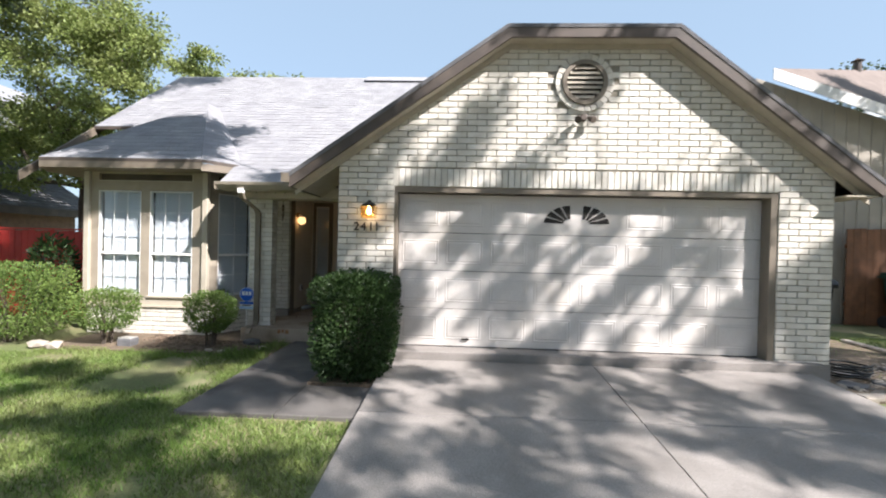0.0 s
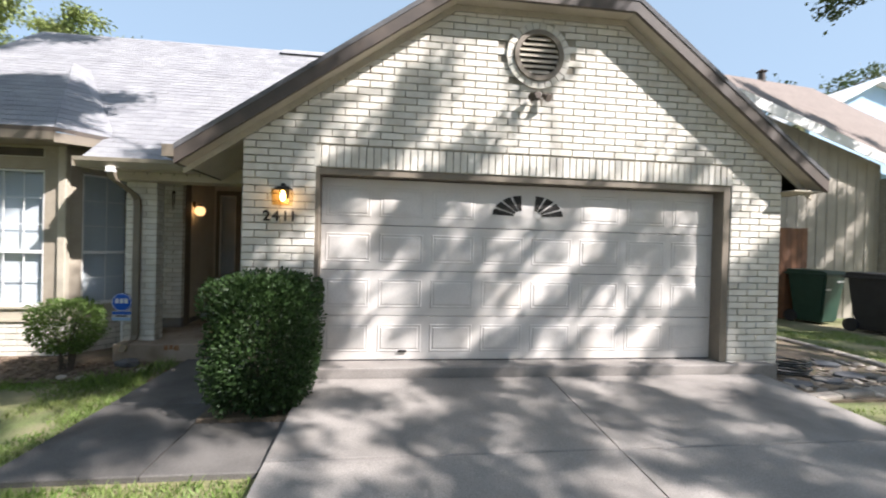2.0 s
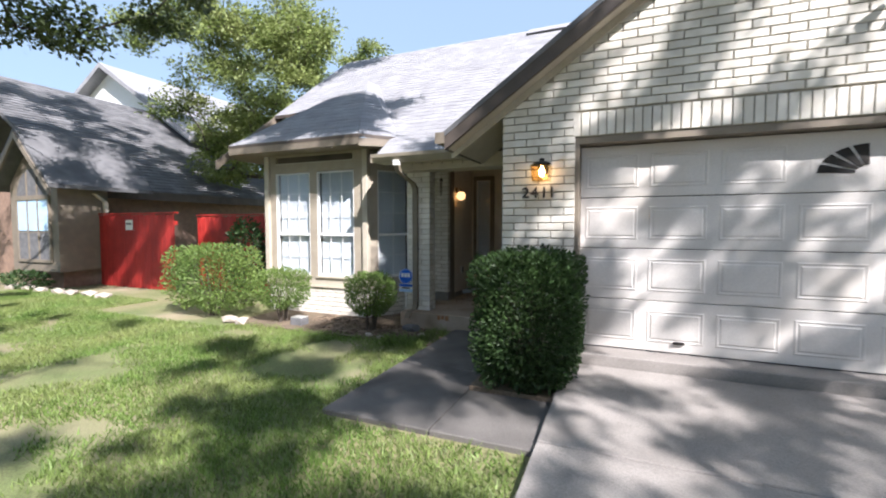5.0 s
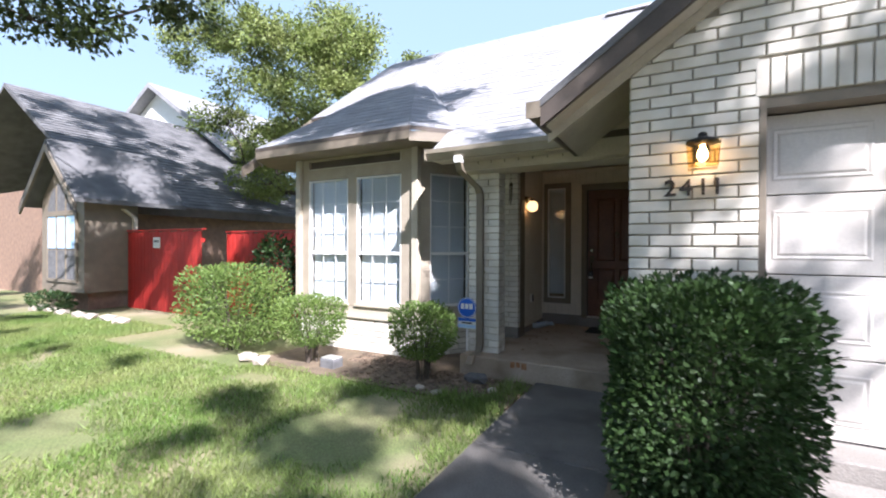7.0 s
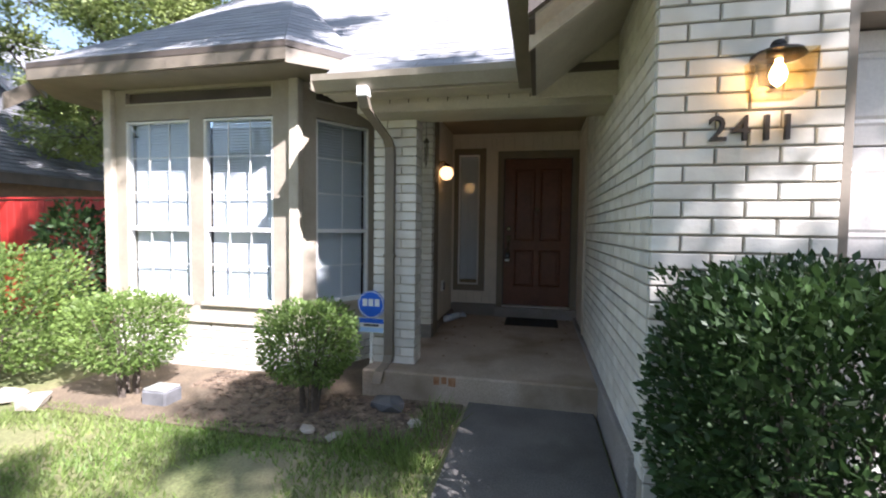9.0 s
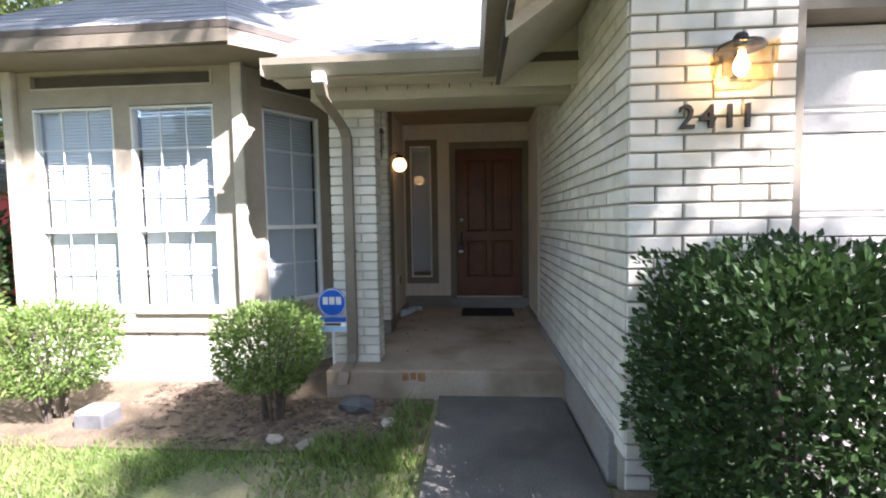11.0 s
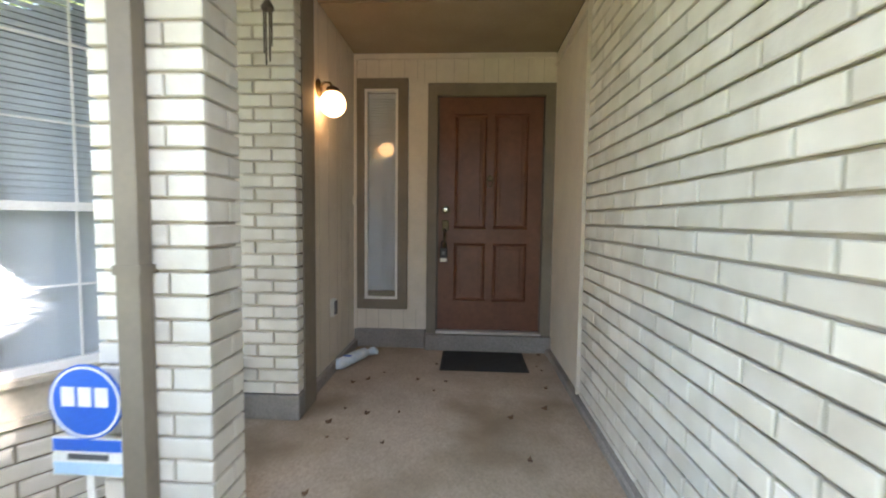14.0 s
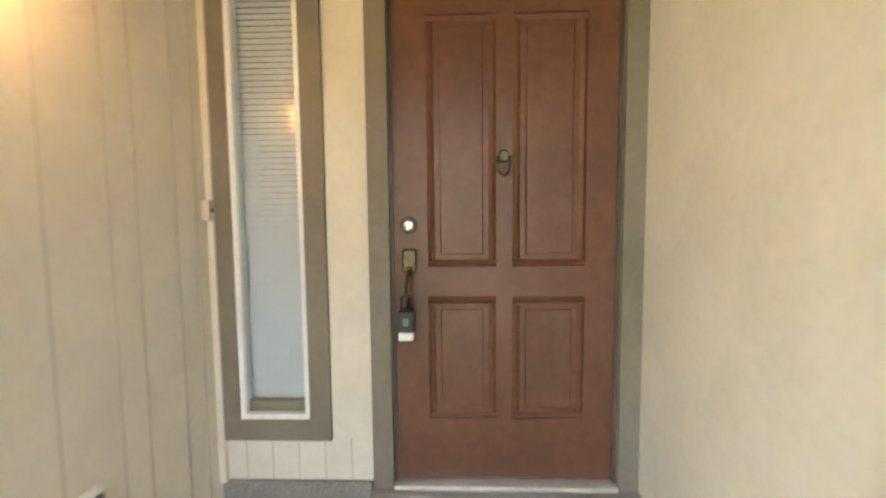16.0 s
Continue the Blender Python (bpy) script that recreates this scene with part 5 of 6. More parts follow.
# lawn grass
def grass_field(name, label, spans, count, height, seed, parent=None):
    r = np.random.default_rng(seed)
    v, f = [], []
    per = np.array([(x1 - x0) * (y1 - y0) for x0, x1, y0, y1 in spans])
    n_each = (per / per.sum() * count).astype(int)
    pts = np.concatenate([np.stack([r.uniform(x0, x1, n), r.uniform(y0, y1, n)], 1) for (x0, x1, y0, y1), n in zip(spans, n_each)])
    keep = np.array([noise.noise(Vector((p[0] * 0.9, p[1] * 0.9, 3.1))) + 0.5 * noise.noise(Vector((p[0] * 3, p[1] * 3, 1.1))) > -0.28 + 0.35 * r.random() - 0.12 for p in pts])
    pts = pts[keep]
    k = len(pts)
    z = np.array([lawn_z(y) for y in pts[:, 1]]) - 0.004
    base = np.c_[pts, z]
    a = r.uniform(0, 6.283, k)
    s = np.c_[np.cos(a), np.sin(a), np.zeros(k)] * r.uniform(0.004, 0.008, (k, 1))
    lean = np.c_[r.normal(0, 0.5, (k, 2)), np.ones(k)]
    lean *= (height * r.uniform(0.5, 1.3, (k, 1)))
    v = np.stack([base - s, base + s, base + lean], 1).reshape(-1, 3)
    f = np.arange(3 * k).reshape(-1, 3)
    me = bpy.data.meshes.new(name)
    me.from_pydata(v.tolist(), [], f.tolist())
    return tagged(link(name, me, GRASS, parent), label, "grass", kind="stuff")


grass_field("grass", "short patchy green grass of the front lawn", [(-9.5, -2.78, 1.0, 6.0), (-2.78, -1.02, 0.5, 4.02), (-14, -9.5, 2.0, 7.2), (-6.2, -2.9, 6.0, 6.35)], 230000, 0.05, 41)
grass_field("grass", "strip of grass between the two houses", [(5.6, 9.5, 6.0, 9.2), (4.6, 8.0, 2.5, 5.0)], 22000, 0.05, 42)

grass_field("grass", "dark tufts of grass at the edge of the path", [(-3.05, -2.78, 6.05, 6.95), (-3.5, -3.0, 6.1, 6.4)], 900, 0.13, 43)

# bed of stones under the bay
tagged(part("soil", boxed(-6.3, -2.78, 6.25, 8.3, -0.6, -0.272), SOIL), "dry soil bed under the bay windows", "planting bed", kind="structure")
tagged(part("soil", boxed(-1.757, -0.974, 4.96, 5.84, -0.6, -0.215), SOIL), "soil bed under the hedge", "planting bed", kind="structure")
tagged(part("soil", boxed(4.42, 7.2, 5.2, 9.5, -0.6, -0.262), SOIL), "bare soil bed beside the garage", "planting bed", kind="structure")


def pebble_mesh(seed, flat=0.5):
    r = random.Random(seed)
    b = bmesh.new()
    bmesh.ops.create_icosphere(b, subdivisions=1, radius=1.0)
    for v in b.verts:
        v.co *= r.uniform(0.72, 1.15)
        v.co.z *= flat
    me = bpy.data.meshes.new("stone")
    b.to_mesh(me)
    b.free()
    return me


def scatter_stones(name, label, spans, count, lo, hi, z, material, seed):
    r = random.Random(seed)
    protos = [pebble_mesh(k) for k in range(5)]
    vs, fs = [], []
    for k in range(count):
        x0, x1, y0, y1 = spans[r.randrange(len(spans))]
        s = r.uniform(lo, hi) if r.random() < 0.85 else hi * 1.5
        m = Matrix.Translation((r.uniform(x0, x1), r.uniform(y0, y1), z + s * 0.15)) @ Euler((r.uniform(-0.4, 0.4), r.uniform(-0.4, 0.4), r.uniform(0, 6.3))).to_matrix().to_4x4() @ Matrix.Diagonal((s * r.uniform(0.8, 1.7), s, s * r.uniform(0.5, 0.9), 1))
        base = len(vs)
        me = protos[k % 5]
        vs += [m @ v.co for v in me.vertices]
        fs += [tuple(base + i for i in p.vertices) for p in me.polygons]
    me = bpy.data.meshes.new(name)
    me.from_pydata([tuple(v) for v in vs], [], fs)
    return tagged(link(name, me, material), label, "stones", kind="stuff")


scatter_stones("bed_stones", "brown bark chips and pebbles in the planting bed", [(-4.9, -2.8, 6.3, 7.05), (-3.9, -3.1, 6.6, 7.05), (-5.2, -4.3, 6.9, 7.35)], 3800, 0.008, 0.02, -0.272, MULCH, 51)
scatter_stones("bed_stones", "small stones and rubble in the bed beside the garage", [(4.5, 6.9, 5.3, 6.9)], 320, 0.015, 0.05, -0.262, STONE, 52)
for k, (x, y, s, m) in enumerate(((-3.33, 6.86, 0.13, SLATE), (-3.06, 6.62, 0.06, STONE), (-3.75, 6.35, 0.055, STONE), (-3.52, 6.30, 0.06, STONE), (-6.05, 6.25, 0.12, STONE), (-6.35, 6.3, 0.13, STONE))):
    ob = link("rock", pebble_mesh(60 + k, 0.55), m)
    ob.location, ob.scale, ob.rotation_euler = (x, y, -0.262 + s * 0.25), (s * 1.3, s, s), (0, 0, k * 1.3)
    tagged(ob, "dark grey splash stone under the downspout" if k == 0 else "rough pale stone in the planting bed", "rock")
drain = thing("drain_box", "small grey concrete block at the edge of the lawn", "block", (-5.16, 6.55, -0.3))
part("block", boxed(-5.29, -5.06, 6.48, 6.66, -0.32, -0.16, bevel=0.015), SLATE, drain)
part("cap", boxed(-5.28, -5.07, 6.49, 6.65, -0.162, -0.15, bevel=0.004), ALU, drain)

# yard sign
sign = thing("yard_sign", "round blue yard sign with a white strip on a white stake", "sign", (-3.646, 7.262, -0.3))
SY = 7.262
part("stake", boxed(-3.658, -3.634, SY, SY + 0.008, -0.4, 0.571), WHITE, sign)
disc = part("disc", lathe(bmesh.new(), [(0.125, 0), (0.125, 0.005)], (-3.646, SY - 0.001, 0.481), 36, FACE_SOUTH), SIGN_BLUE, sign, "round blue disc with a white rim")
b = bmesh.new()
rr = [[b.verts.new((-3.646 + r * math.cos(2 * math.pi * k / 36), SY - 0.0075, 0.481 + r * math.sin(2 * math.pi * k / 36))) for k in range(36)] for r in (0.119, 0.111)]
for k in range(36):
    b.faces.new((rr[0][k], rr[0][(k + 1) % 36], rr[1][(k + 1) % 36], rr[1][k]))
part("rim_line", b, WHITE, disc)
for x0 in (-3.726, -3.669, -3.612):
    part("white_mark", boxed(x0, x0 + 0.045, SY - 0.009, SY - 0.0065, 0.466, 0.531, bevel=0.0009), WHITE, disc)
plate = part("strip", boxed(-3.768, -3.524, SY - 0.005, SY - 0.001, 0.231, 0.361), WHITE, sign)
part("blue_band", boxed(-3.763, -3.529, SY - 0.0075, SY - 0.0055, 0.316, 0.356), SIGN_BLUE, plate)
part("pale_band", boxed(-3.763, -3.529, SY - 0.0075, SY - 0.0055, 0.236, 0.276), PALE_BLUE, plate)
part("grey_bar", boxed(-3.714, -3.574, SY - 0.0075, SY - 0.0055, 0.286, 0.306), SLATE, plate)

# ---- right of the garage ----
edging = thing("stone_edging", "curved border of pale stone pavers round the bed", "edging", (6.0, 6.5, -0.28))
path_pts = [(4.6, 5.25), (5.0, 5.32), (5.5, 5.4), (6.0, 5.46), (6.45, 5.6), (6.8, 5.85), (7.05, 6.25), (7.18, 6.7), (7.22, 7.2), (7.25, 7.7), (7.28, 8.2), (7.3, 8.7)]
pm = None
for k, ((x0, y0), (x1, y1)) in enumerate(zip(path_pts, path_pts[1:])):
    L = math.hypot(x1 - x0, y1 - y0) - 0.015
    if pm is None:
        b = boxed(-0.5, 0.5, -0.08, 0.08, -0.1, 0.06, bevel=0.02)
        pm = bpy.data.meshes.new("paver")
        b.to_mesh(pm)
        b.free()
        pm.materials.append(STONE)
    ob = new("paver", pm)
    ob.parent, ob.matrix_parent_inverse = edging, edging.matrix_basis.inverted()
    ob.location, ob.scale, ob.rotation_euler = ((x0 + x1) / 2, (y0 + y1) / 2, -0.275), (L, 1, 1), (0, 0, math.atan2(y1 - y0, x1 - x0))
for k, (x, y, w, d) in enumerate(((4.95, 5.75, 0.4, 0.3), (5.5, 5.85, 0.45, 0.3), (6.05, 6.05, 0.42, 0.34), (5.3, 6.3, 0.4, 0.3), (6.3, 6.6, 0.45, 0.35))):
    b = bmesh.new()
    pts = [(w / 2 * math.cos(a) * random.Random(k * 9 + i).uniform(0.75, 1.1), d / 2 * math.sin(a) * random.Random(k * 7 + i).uniform(0.75, 1.1), 0) for i, a in enumerate(np.linspace(0, 5.5, 8))]
    prism(b, pts, (0, 0, 0.035))
    ob = part("flagstone", b, SLATE)
    ob.location = (x, y, -0.268)
    tagged(ob, "flat brownish flagstone in the bare bed", "flagstone", "flagstones beside the garage")
hose = thing("garden_hose", "coiled dark garden hose lying by the garage pier", "hose", (5.25, 6.15, -0.26))
b = bmesh.new()
tube(b, [(5.25 + (0.24 + 0.03 * math.sin(t * 0.9)) * math.cos(t), 6.15 + (0.2 + 0.03 * math.cos(t * 0.7)) * math.sin(t), -0.245 + 0.012 * t / 2) for t in np.linspace(0, 31, 150)], 0.012, 6)
part("coil", b, HOSE, hose, "", True)
part("tail", tube(bmesh.new(), [(5.4, 6.0, -0.24), (5.7, 5.9, -0.25), (6.1, 6.0, -0.25), (6.4, 5.85, -0.25)], 0.012, 6), HOSE, hose, "", True)


def wheelie_bin(at, turn, material, label):
    t = thing("wheelie_bin", label, "bin", at, "bins beside the houses")
    x, y, z = at
    b = bmesh.new()
    w0, w1, d0, d1, h = 0.24, 0.31, 0.26, 0.36, 1.0
    lows = [b.verts.new(p) for p in ((x - w0, y - d0, z + 0.05), (x + w0, y - d0, z + 0.05), (x + w0, y + d0, z + 0.05), (x - w0, y + d0, z + 0.05))]
    highs = [b.verts.new(p) for p in ((x - w1, y - d1, z + h), (x + w1, y - d1, z + h), (x + w1, y + d1, z + h), (x - w1, y + d1, z + h))]
    b.faces.new(lows[::-1])
    b.faces.new(highs)
    for k in range(4):
        b.faces.new((lows[k], lows[(k + 1) % 4], highs[(k + 1) % 4], highs[k]))
    bmesh.ops.bevel(b, geom=list(b.edges), offset=0.03, segments=2, affect="EDGES")
    part("body", b, material, t)
    part("rim", boxed(x - w1 - 0.03, x + w1 + 0.03, y - d1 - 0.03, y + d1 + 0.03, z + h - 0.02, z + h + 0.03, bevel=0.01), material, t)
    b = bmesh.new()
    prism(b, [(x - w1 - 0.025, y - d1 - 0.05, z + h + 0.032), (x - w1 - 0.025, y - d1 + 0.05, z + h + 0.08), (x - w1 - 0.025, y + d1 - 0.02, z + h + 0.10), (x - w1 - 0.025, y + d1 + 0.02, z + h + 0.032)], (2 * w1 + 0.05, 0, 0))
    part("lid", b, material, t)
    part("handle", tube(bmesh.new(), [(x - w1, y + d1 + 0.07, z + h + 0.01), (x + w1, y + d1 + 0.07, z + h + 0.01)], 0.015, 8), material, t)
    for s in (-1, 1):
        part("wheel", lathe(bmesh.new(), [(0.05, -0.03), (0.12, -0.03), (0.125, 0), (0.12, 0.03), (0.05, 0.03)], (x + s * 0.27, y + d0 + 0.04, z + 0.125), 18, Matrix.Rotation(radians(90), 4, "Y")), BIN_BLACK, t)
    part("label_bar", boxed(x + 0.05, x + 0.24, y - d1 - 0.012, y - d1 + 0.03, z + 0.86, z + 0.89), WHITE, t)
    part("label_bar", boxed(x - 0.24, x - 0.12, y - d1 + 0.01, y - d1 + 0.05, z + 0.70, z + 0.73), WHITE, t)
    t.rotation_euler, t.scale = (0, 0, turn), (1.16, 1.16, 1.18)
    return t


wheelie_bin((10.3, 9.0, -0.29), radians(8), BIN_BLACK, "black wheeled bin standing on the grass")
wheelie_bin((10.15, 10.3, -0.29), radians(12), BIN_GREEN, "dark green wheeled bin against the siding")
wheelie_bin((5.35, 7.3, -0.262), radians(-20), BIN_BLACK, "black wheeled bin tucked behind the garage pier")

# neighbouring house on the right
nr = thing("neighbour_house", "tan board-sided neighbouring house with red brick front and white eaves", "house", (11, 12, -0.3))
NY = 11.0
bm = bmesh.new()
prism(bm, [(7.0, NY, -0.4), (12.75, NY, -0.4), (12.75, NY, 3.78), (7.0, NY, 5.62)], (0, 0.2, 0))
part("wall", bm, SIDING_TAN, nr)
for k in range(20):
    x = 7.1 + 0.29 * k
    part("batten", boxed(x, x + 0.03, NY - 0.016, NY - 0.001, -0.3, 5.55 - (x - 7.0) * 0.325), SIDING_TAN, nr)
bm = bmesh.new()
ra, rb_ = Vector((7.15, NY - 0.35, 5.72)), Vector((17.0, NY - 0.35, 2.45))
sheet(bm, [[ra, rb_, rb_ + Vector((9.5, 6, 2.35)), ra + Vector((9.5, 6, 2.35))]], 0.08)
part("roof", bm, SHINGLE_TAN, nr)
b = bmesh.new()
prism(b, [ra + Vector((0, -0.03, 0.0)), rb_ + Vector((0, -0.03, 0.0)), rb_ + Vector((0, -0.03, -0.26)), ra + Vector((0, -0.03, -0.26))], (0, 0.025, 0))
part("fascia", b, WHITE, nr)
rbw = part("brick_wall", boxed(12.75, 17.0, NY - 0.25, NY + 0.2, -0.4, 3.4), MORTAR, nr)
vs_, fs_ = [], []
for k in range(44):
    for c in range(15):
        u = 12.75 + c * 0.215 - (k % 2) * 0.107
        if u < 12.74:
            continue
        bv, bf = bricks_mesh(0.20, 0.065, 0.02)
        o = len(vs_)
        vs_ += [(u + 0.1 + a, NY - 0.25 + q, -0.3 + 0.08 * k + e) for a, q, e in bv]
        fs_ += [tuple(o + i for i in f) for f in bf]
me = bpy.data.meshes.new("bricks")
me.from_pydata(vs_, [], fs_)
tagged(link("bricks", me, RED_BRICK, nr), kind="stuff")
part("downspout", square_pipe(bmesh.new(), [(13.35, NY - 0.33, 3.3), (13.35, NY - 0.33, -0.1), (13.35, NY - 0.5, -0.25)], 0.11, 0.09), WHITE, nr)
part("roof_vent", lathe(bmesh.new(), [(0.1, 0), (0.1, 0.4), (0.16, 0.42), (0.02, 0.5)], (11.2, 13.2, 6.55), 12), BROWN, nr)
up = part("upper_wall", prism(bmesh.new(), [(17.5, 17.5, 4.0), (26, 17.5, 4.0), (26, 17.5, 7.2), (20.5, 17.5, 8.8), (17.5, 17.5, 7.3)], (0, 0.2, 0)), PALE_BLUE, nr, "pale blue-grey upper gable")
b = bmesh.new()
sheet(b, [[(17.0, 17.1, 7.1), (20.5, 17.1, 9.0), (20.5, 24, 9.0), (17.0, 24, 7.1)], [(20.5, 17.1, 9.0), (27, 17.1, 7.1), (27, 24, 7.1), (20.5, 24, 9.0)]], 0.2)
part("upper_roof", b, WHITE, nr)
ndoor = part("garage_door", boxed(14.65, 17.0, NY - 0.285, NY - 0.272, -0.3, 2.75), WHITE, nr, "white panelled garage door")
for k in range(4):
    for c in range(3):
        part("raised_panel", boxed(14.75 + 0.75 * c, 15.38 + 0.75 * c, NY - 0.296, NY - 0.286, -0.18 + 0.73 * k, 0.34 + 0.73 * k, bevel=0.004), WHITE, ndoor)
part("door_casing", boxed(14.53, 14.648, NY - 0.30, NY - 0.272, -0.3, 2.87), WHITE, nr)
part("door_casing", boxed(14.65, 17.0, NY - 0.30, NY - 0.272, 2.752, 2.87), WHITE, nr)
part("eave_gutter", boxed(13.2, 17.0, NY - 0.45, NY - 0.33, 3.28, 3.42, bevel=0.02), WHITE, nr)
nlamp = thing("wall_lantern", "dark metal wall lantern on the red brick pier", "wall lamp", (14.25, NY - 0.4, 2.5))
part("back_plate", boxed(14.2, 14.3, NY - 0.30, NY - 0.272, 2.5, 2.75, bevel=0.008), BLACK_METAL, nlamp)
part("arm", tube(bmesh.new(), [(14.25, NY - 0.29, 2.7), (14.25, NY - 0.38, 2.82), (14.25, NY - 0.46, 2.78)], 0.014, 8), BLACK_METAL, nlamp)
part("cap", lathe(bmesh.new(), [(0.12, 0), (0.10, 0.03), (0.02, 0.10), (0.012, 0.14)], (14.25, NY - 0.46, 2.66), 8), BLACK_METAL, nlamp)
part("glass", lathe(bmesh.new(), [(0.07, 0), (0.10, 0.22)], (14.25, NY - 0.46, 2.44), 6), GLASS, nlamp, "clear lantern glass")
part("base", lathe(bmesh.new(), [(0.03, 0), (0.075, 0.03), (0.075, 0.045)], (14.25, NY - 0.46, 2.394), 6), BLACK_METAL, nlamp)
gate = thing("wooden_gate", "reddish-brown cedar gate between the houses", "gate", (9.6, 10.6, -0.3))
for k in range(9):
    part("board", boxed(9.0 + k * 0.15, 9.142 + k * 0.15, 10.72, 10.745, -0.25, 2.0 + 0.01 * (k % 3)), WOOD_GATE, gate)
part("rail", boxed(9.0, 10.34, 10.746, 10.79, 0.2, 0.29), WOOD_GATE, gate)
part("rail", boxed(9.0, 10.34, 10.746, 10.79, 1.55, 1.64), WOOD_GATE, gate)

# ---- left: red fence and neighbouring house ----
def fence(x0, x1, y, z0, z1, label):
    f = thing("fence", label, "fence", ((x0 + x1) / 2, y, z0), "red fences")
    n = int((x1 - x0) / 0.145)
    for k in range(n):
        part("board", boxed(x0 + k * 0.145, x0 + k * 0.145 + 0.138, y, y + 0.02, z0 + 0.03, z1 + 0.012 * ((k * 7) % 3 - 1), bevel=0.003), RED, f)
    for z in (z0 + 0.3, (z0 + z1) / 2, z1 - 0.25):
        part("rail", boxed(x0, x1, y + 0.021, y + 0.06, z, z + 0.09), RED, f)
    part("cap", boxed(x0 - 0.02, x1 + 0.02, y - 0.02, y + 0.06, z1 + 0.02, z1 + 0.05), RED, f)
    return f


fence(-13.3, -10.35, 8.25, -0.32, 1.55, "bright red painted board fence with a small notice")
fence(-10.25, -7.6, 8.75, -0.32, 1.5, "bright red painted board fence set back beside the house")
notice = thing("notice", "small white notice with grey bars on the red fence", "sign", (-12.05, 8.24, 1.3))
part("plate", boxed(-12.19, -11.92, 8.235, 8.245, 1.17, 1.42), WHITE, notice)
part("bar", boxed(-12.15, -11.96, 8.23, 8.2345, 1.30, 1.35), SLATE, notice)

nl = thing("neighbour_house", "brick neighbouring house with grey roof and gabled window bay", "house", (-16, 10, -0.3))
part("side_wall", boxed(-14.5, -14.3, 8.6, 15.5, -0.4, 2.5), TAN_BRICK, nl)
part("front_wall", boxed(-24.0, -14.5, 8.5, 8.7, -0.4, 3.0), TAN_BRICK, nl)
bm = bmesh.new()
sheet(bm, [[(-13.8, 8.0, 2.30), (-13.8, 16.0, 2.30), (-20.0, 16.0, 6.3), (-20.0, 8.0, 6.3)], [(-20.0, 8.0, 6.3), (-20.0, 16.0, 6.3), (-26.2, 16.0, 2.3), (-26.2, 8.0, 2.3)]], 0.12)
part("roof", bm, SHINGLE_DARK, nl)
shingled("shingles", (-13.8, 8.0, 2.31), (-13.8, 16.0, 2.31), (-20.0, 8.0, 6.31), (-20.0, 16.0, 6.31), SHINGLE_DARK, nl, 36, 0.02, 0.33)
part("eave_board", boxed(-13.83, -13.79, 8.0, 16.0, 2.05, 2.29), BROWN, nl)
bx0, bx1, by0 = -15.5, -13.35, 7.35
part("bay_base", boxed(bx0 + 0.15, bx1 - 0.15, by0 + 0.15, 8.5, -0.4, 0.12), TAN_BRICK, nl)
part("bay_wall", boxed(bx0, bx1, by0 + 0.02, 8.5, 0.12, 2.35), TAUPE, nl)
part("bay_gable", prism(bmesh.new(), [(bx0, by0 + 0.02, 2.35), (bx1, by0 + 0.02, 2.35), ((bx0 + bx1) / 2, by0 + 0.02, 3.4)], (0, 0.1, 0)), TAUPE, nl)
xm_ = (bx0 + bx1) / 2
bm = bmesh.new()
sheet(bm, [[(bx1 + 0.35, by0 - 0.3, 2.28), (bx1 + 0.35, 9.5, 2.28), (xm_, 9.5, 3.72), (xm_, by0 - 0.3, 3.72)], [(xm_, by0 - 0.3, 3.72), (xm_, 9.5, 3.72), (bx0 - 0.35, 9.5, 2.28), (bx0 - 0.35, by0 - 0.3, 2.28)]], 0.1)
part("bay_roof", bm, SHINGLE_DARK, nl)
for s in (-1, 1):
    b = bmesh.new()
    e = bx1 + 0.35 if s > 0 else bx0 - 0.35
    prism(b, [(e, by0 - 0.32, 2.17), (e, by0 - 0.32, 2.0), (xm_, by0 - 0.32, 3.44), (xm_, by0 - 0.32, 3.61)], (0, 0.05, 0))
    part("rake_board", b, TAUPE, nl)
nw = part("window", ring_frame(bmesh.new(), bx0 + 0.3, bx1 - 0.3, 0.35, 2.0, 0.07, by0 - 0.02, by0 + 0.018), TAUPE, nl)
b = bmesh.new()
arch = [(xm_ + 0.72 * math.cos(a), by0 + 0.004, 2.0 + 0.72 * math.sin(a)) for a in np.linspace(0, math.pi, 15)]
prism(b, arch, (0, 0.012, 0))
part("arch_pane", b, SLATE, nw)
part("pane", boxed(bx0 + 0.37, bx1 - 0.37, by0 + 0.002, by0 + 0.015, 1.15, 1.97), PALE_BLUE, nw)
part("pane", boxed(bx0 + 0.37, bx1 - 0.37, by0 + 0.002, by0 + 0.015, 0.42, 1.1), SLATE, nw)
for k in (1, 2):
    xx = bx0 + 0.37 + (bx1 - bx0 - 0.74) * k / 3
    part("muntin", boxed(xx - 0.025, xx + 0.025, by0 - 0.015, by0 + 0.001, 0.42, 2.65), TAUPE, nw)
part("muntin", boxed(bx0 + 0.37, bx1 - 0.37, by0 - 0.016, by0 + 0.0005, 1.98, 2.05), TAUPE, nw)
part("downspout", square_pipe(bmesh.new(), [(-13.2, 8.1, 2.1), (-13.2, 8.35, 1.9), (-13.2, 8.35, -0.2)], 0.09, 0.08), TAN, nl)
part("gable_wall", prism(bmesh.new(), [(-29, 14.2, 2.5), (-17.6, 14.2, 2.5), (-17.6, 14.2, 5.2), (-22.8, 14.2, 8.45), (-29, 14.2, 5.0)], (0, 0.2, 0)), WHITE, nl, "cream upper gable wall")
b = bmesh.new()
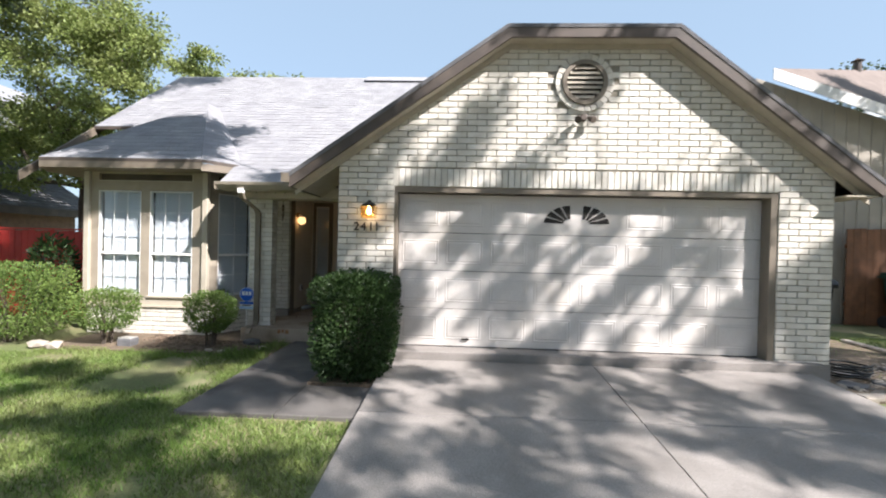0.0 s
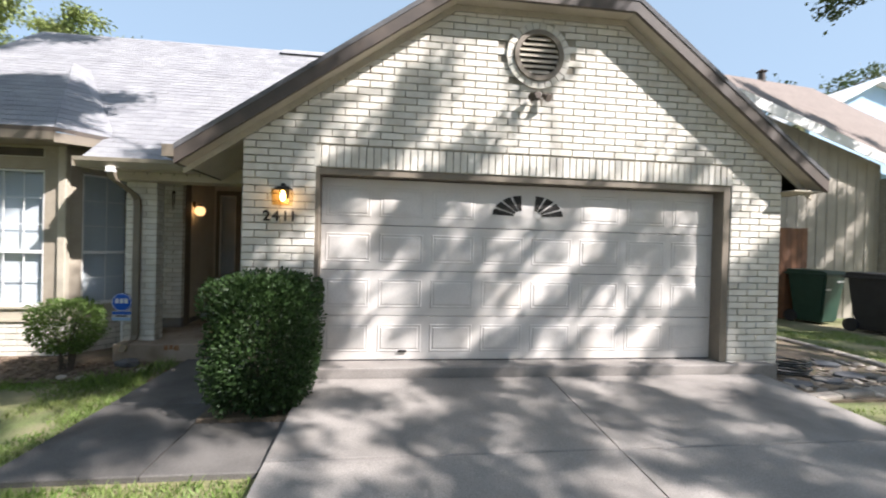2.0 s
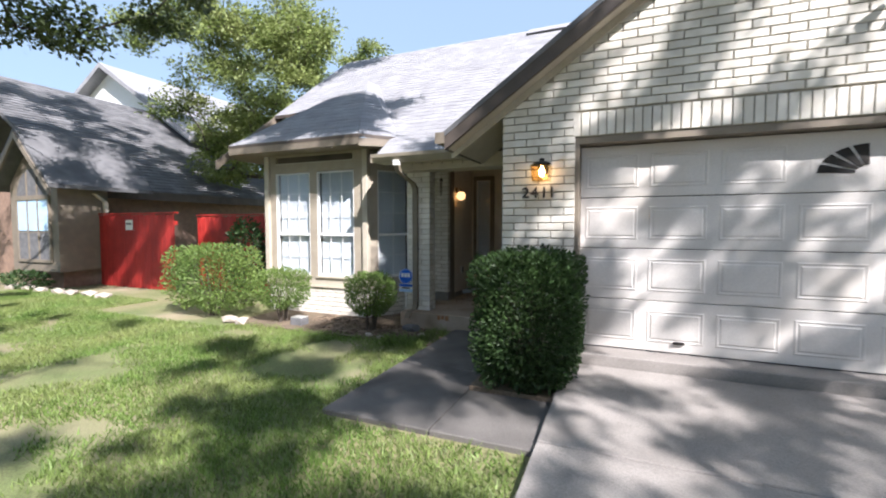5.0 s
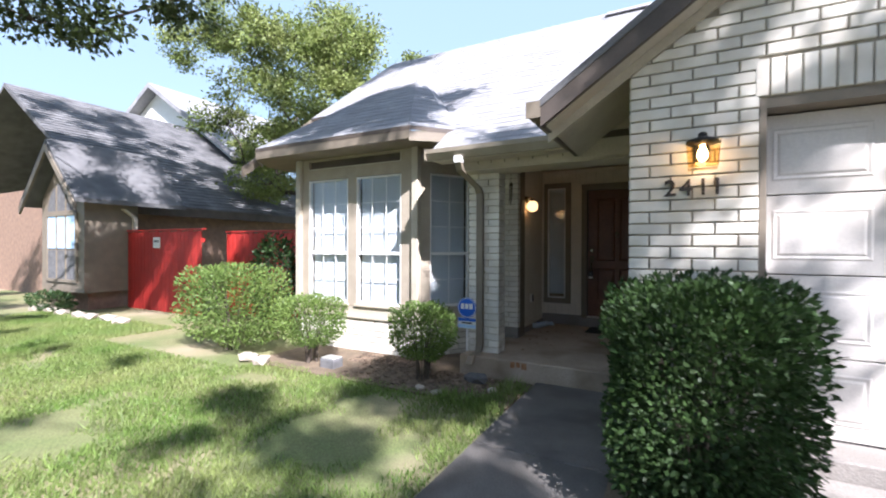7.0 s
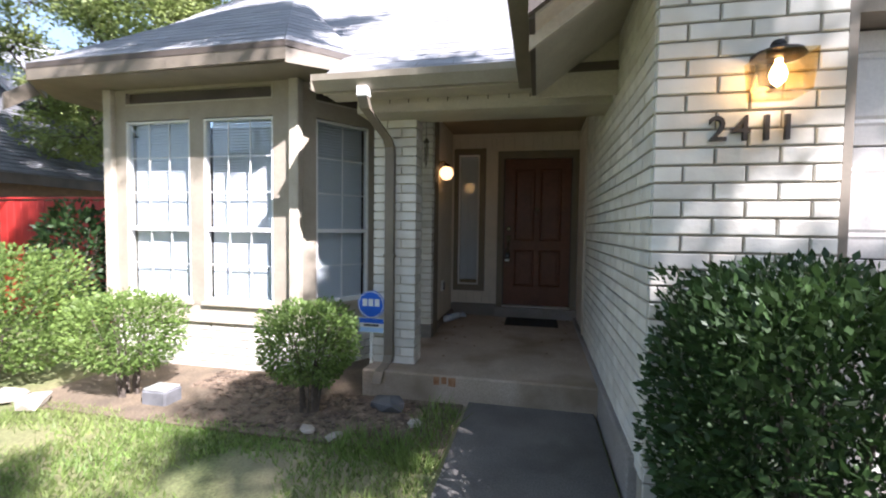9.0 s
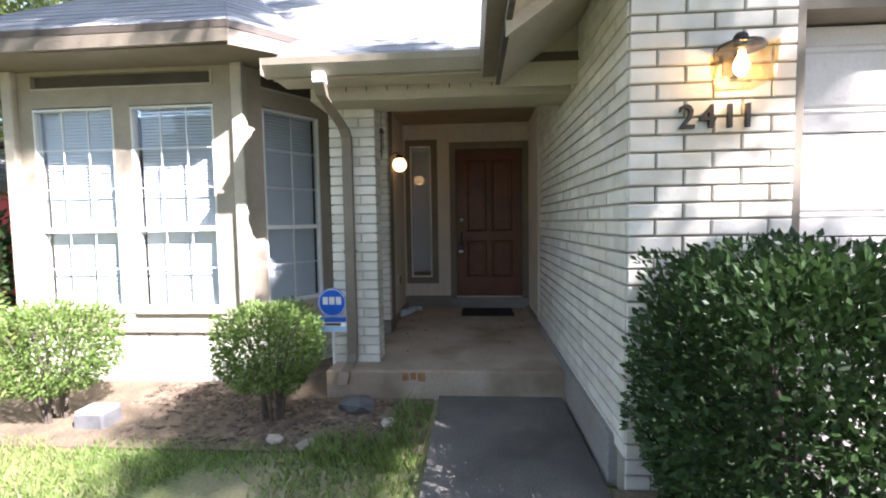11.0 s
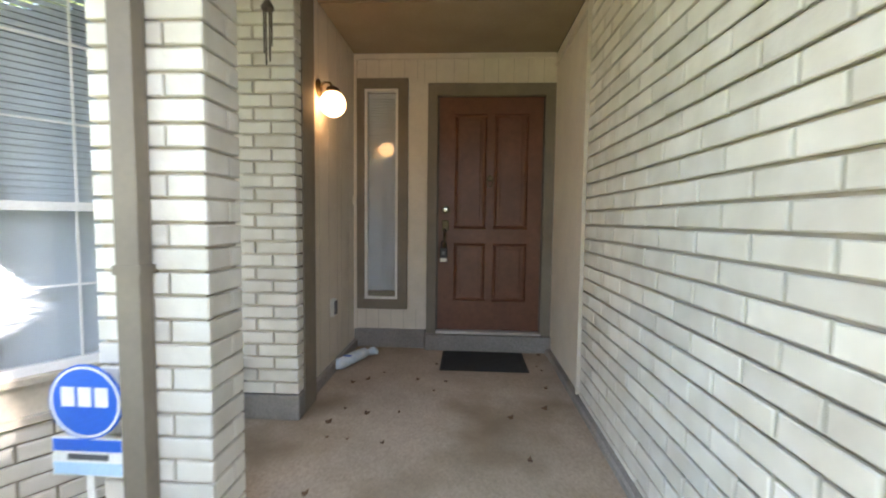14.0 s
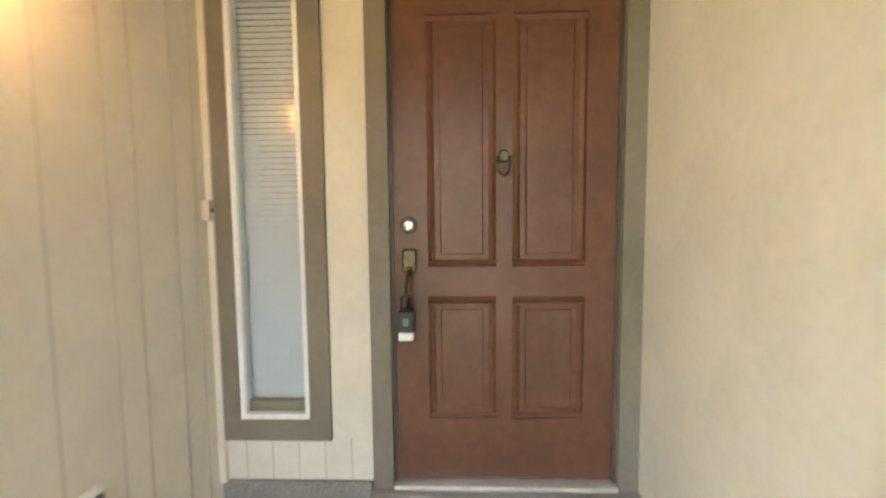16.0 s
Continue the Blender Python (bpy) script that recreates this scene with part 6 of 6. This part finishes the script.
sheet(b, [[(-17.0, 13.7, 5.0), (-17.0, 22, 5.0), (-22.8, 22, 8.7), (-22.8, 13.7, 8.7)], [(-22.8, 13.7, 8.7), (-22.8, 22, 8.7), (-29.5, 22, 4.9), (-29.5, 13.7, 4.9)]], 0.22)
part("upper_roof", b, SHINGLE, nl)
for k in range(7):
    ob = link("rock", pebble_mesh(80 + k, 0.6), STONE)
    ob.location, ob.scale = (-14.6 + k * 0.62, 6.95 + 0.06 * (k % 2), -0.25), (0.24, 0.16, 0.14)
    tagged(ob, "pale border stone along the neighbouring bed", "rock", "border stones")
shrub("shrub", "low dark green plants under the neighbouring window", (-14.3, 7.1, -0.30), 1.0, 0.3, 0.45, 1200, 0.05, HEDGE_LEAF, 8, boxy=2.5, stem=0.0)
# dwellings across the street, behind the walker
across = thing("house_across", "plain tan brick house across the street", "house", (0, -26, -0.8))
part("wall", boxed(-12, 10, -32, -24, -0.9, 2.6), TAN_BRICK, across)
b = bmesh.new()
sheet(b, [[(-13, -23.2, 2.5), (11, -23.2, 2.5), (8, -28, 5.6), (-10, -28, 5.6)], [(-13, -32.8, 2.5), (11, -32.8, 2.5), (8, -28, 5.6), (-10, -28, 5.6)]], 0.12)
part("roof", b, SHINGLE_DARK, across)

# ---- bricks, last ----
def in_vent(x, z, r=0.40):
    return (x - VX) ** 2 + (z - VZ) ** 2 < r * r


def keep_front(x, y, z, w):
    if in_vent(x, z, 0.37):
        return False
    if OPL - 0.03 - w / 2 < x < OPR + 0.01 + w / 2 and z < 2.41:
        return False
    return z < rake_z(x) - 0.19


fy = Y0 + 0.013
front_places = courses((XL - 0.01, fy), (OPL, fy), -0.30, 2.415)
front_places += courses((OPR, fy), (XR, fy), -0.02, 2.415)
front_places += courses((XL, fy), (XR, fy), 2.43, 4.2, keep_front)
n_s = 62
sw = (4.055 + 0.965) / n_s
soldiers = [((-0.965 + (k + 0.5) * sw, fy, 2.295), 0.0, round(sw - 0.010, 3), 0.232) for k in range(n_s)]
lay_bricks(wall_front, front_places, BRICK, BRICK_REST, 700, lambda x, y, z: abs(x + 1.3) + 0.7 * abs(z - 1.2))
lay_bricks(wall_front, soldiers, BRICK, BRICK_REST, 62, lambda x, y, z: 0, 0.018)
sx = XL + 0.003
lay_bricks(wall_side, courses((sx, 8.66), (sx, Y0 + 0.012), -0.02, 2.55), BRICK, BRICK_REST, 700, lambda x, y, z: abs(y - 7.2) + 0.6 * abs(z - 1.1))
for c, x0, x1, y0, y1, z0, z1 in ((col_front, -3.645, -3.265, 7.32, 7.54, -0.04, 2.09), (col_back, -3.655, -3.345, 8.27, 8.36, 0.10, 2.46)):
    bond = {"course": 0.0715, "pitch": 0.19, "phase": 0.10} if c is col_back else {}
    pl = courses((x0 - 0.009, y0 + 0.013), (x1 + 0.009, y0 + 0.013), z0, z1, **bond) + courses((x1 - 0.013, y0 + 0.012), (x1 - 0.013, y1), z0, z1, **bond) + courses((x0 + 0.013, y1), (x0 + 0.013, y0 + 0.012), z0, z1, **bond)
    lay_bricks(c, pl, BRICK, BRICK_REST, 300, lambda x, y, z: z)
bay_places = []
for a, b_ in ((BL1, BL0), (BL0, A1), (A1, A2)):
    d = (b_ - a).normalized()
    n = Vector((d.y, -d.x))
    bay_places += courses(tuple(a - n * 0.015), tuple(b_ - n * 0.015), -0.30, 0.18)
bay_places += courses((-3.95, 8.181), (-3.667, 8.181), -0.30, 0.25)
for k in range(4):
    b = bmesh.new()
    prism(b, [(-3.945 + 0.07 * k, 8.15, 0.262), (-3.945 + 0.07 * k, 8.15, 0.315), (-3.945 + 0.07 * k, 8.355, 0.345), (-3.945 + 0.07 * k, 8.355, 0.262)], (0.062, 0, 0))
    part("sill_brick", b, BRICK, bay)
lay_bricks(bay, bay_places, BRICK, BRICK_REST, 300, lambda x, y, z: 0)
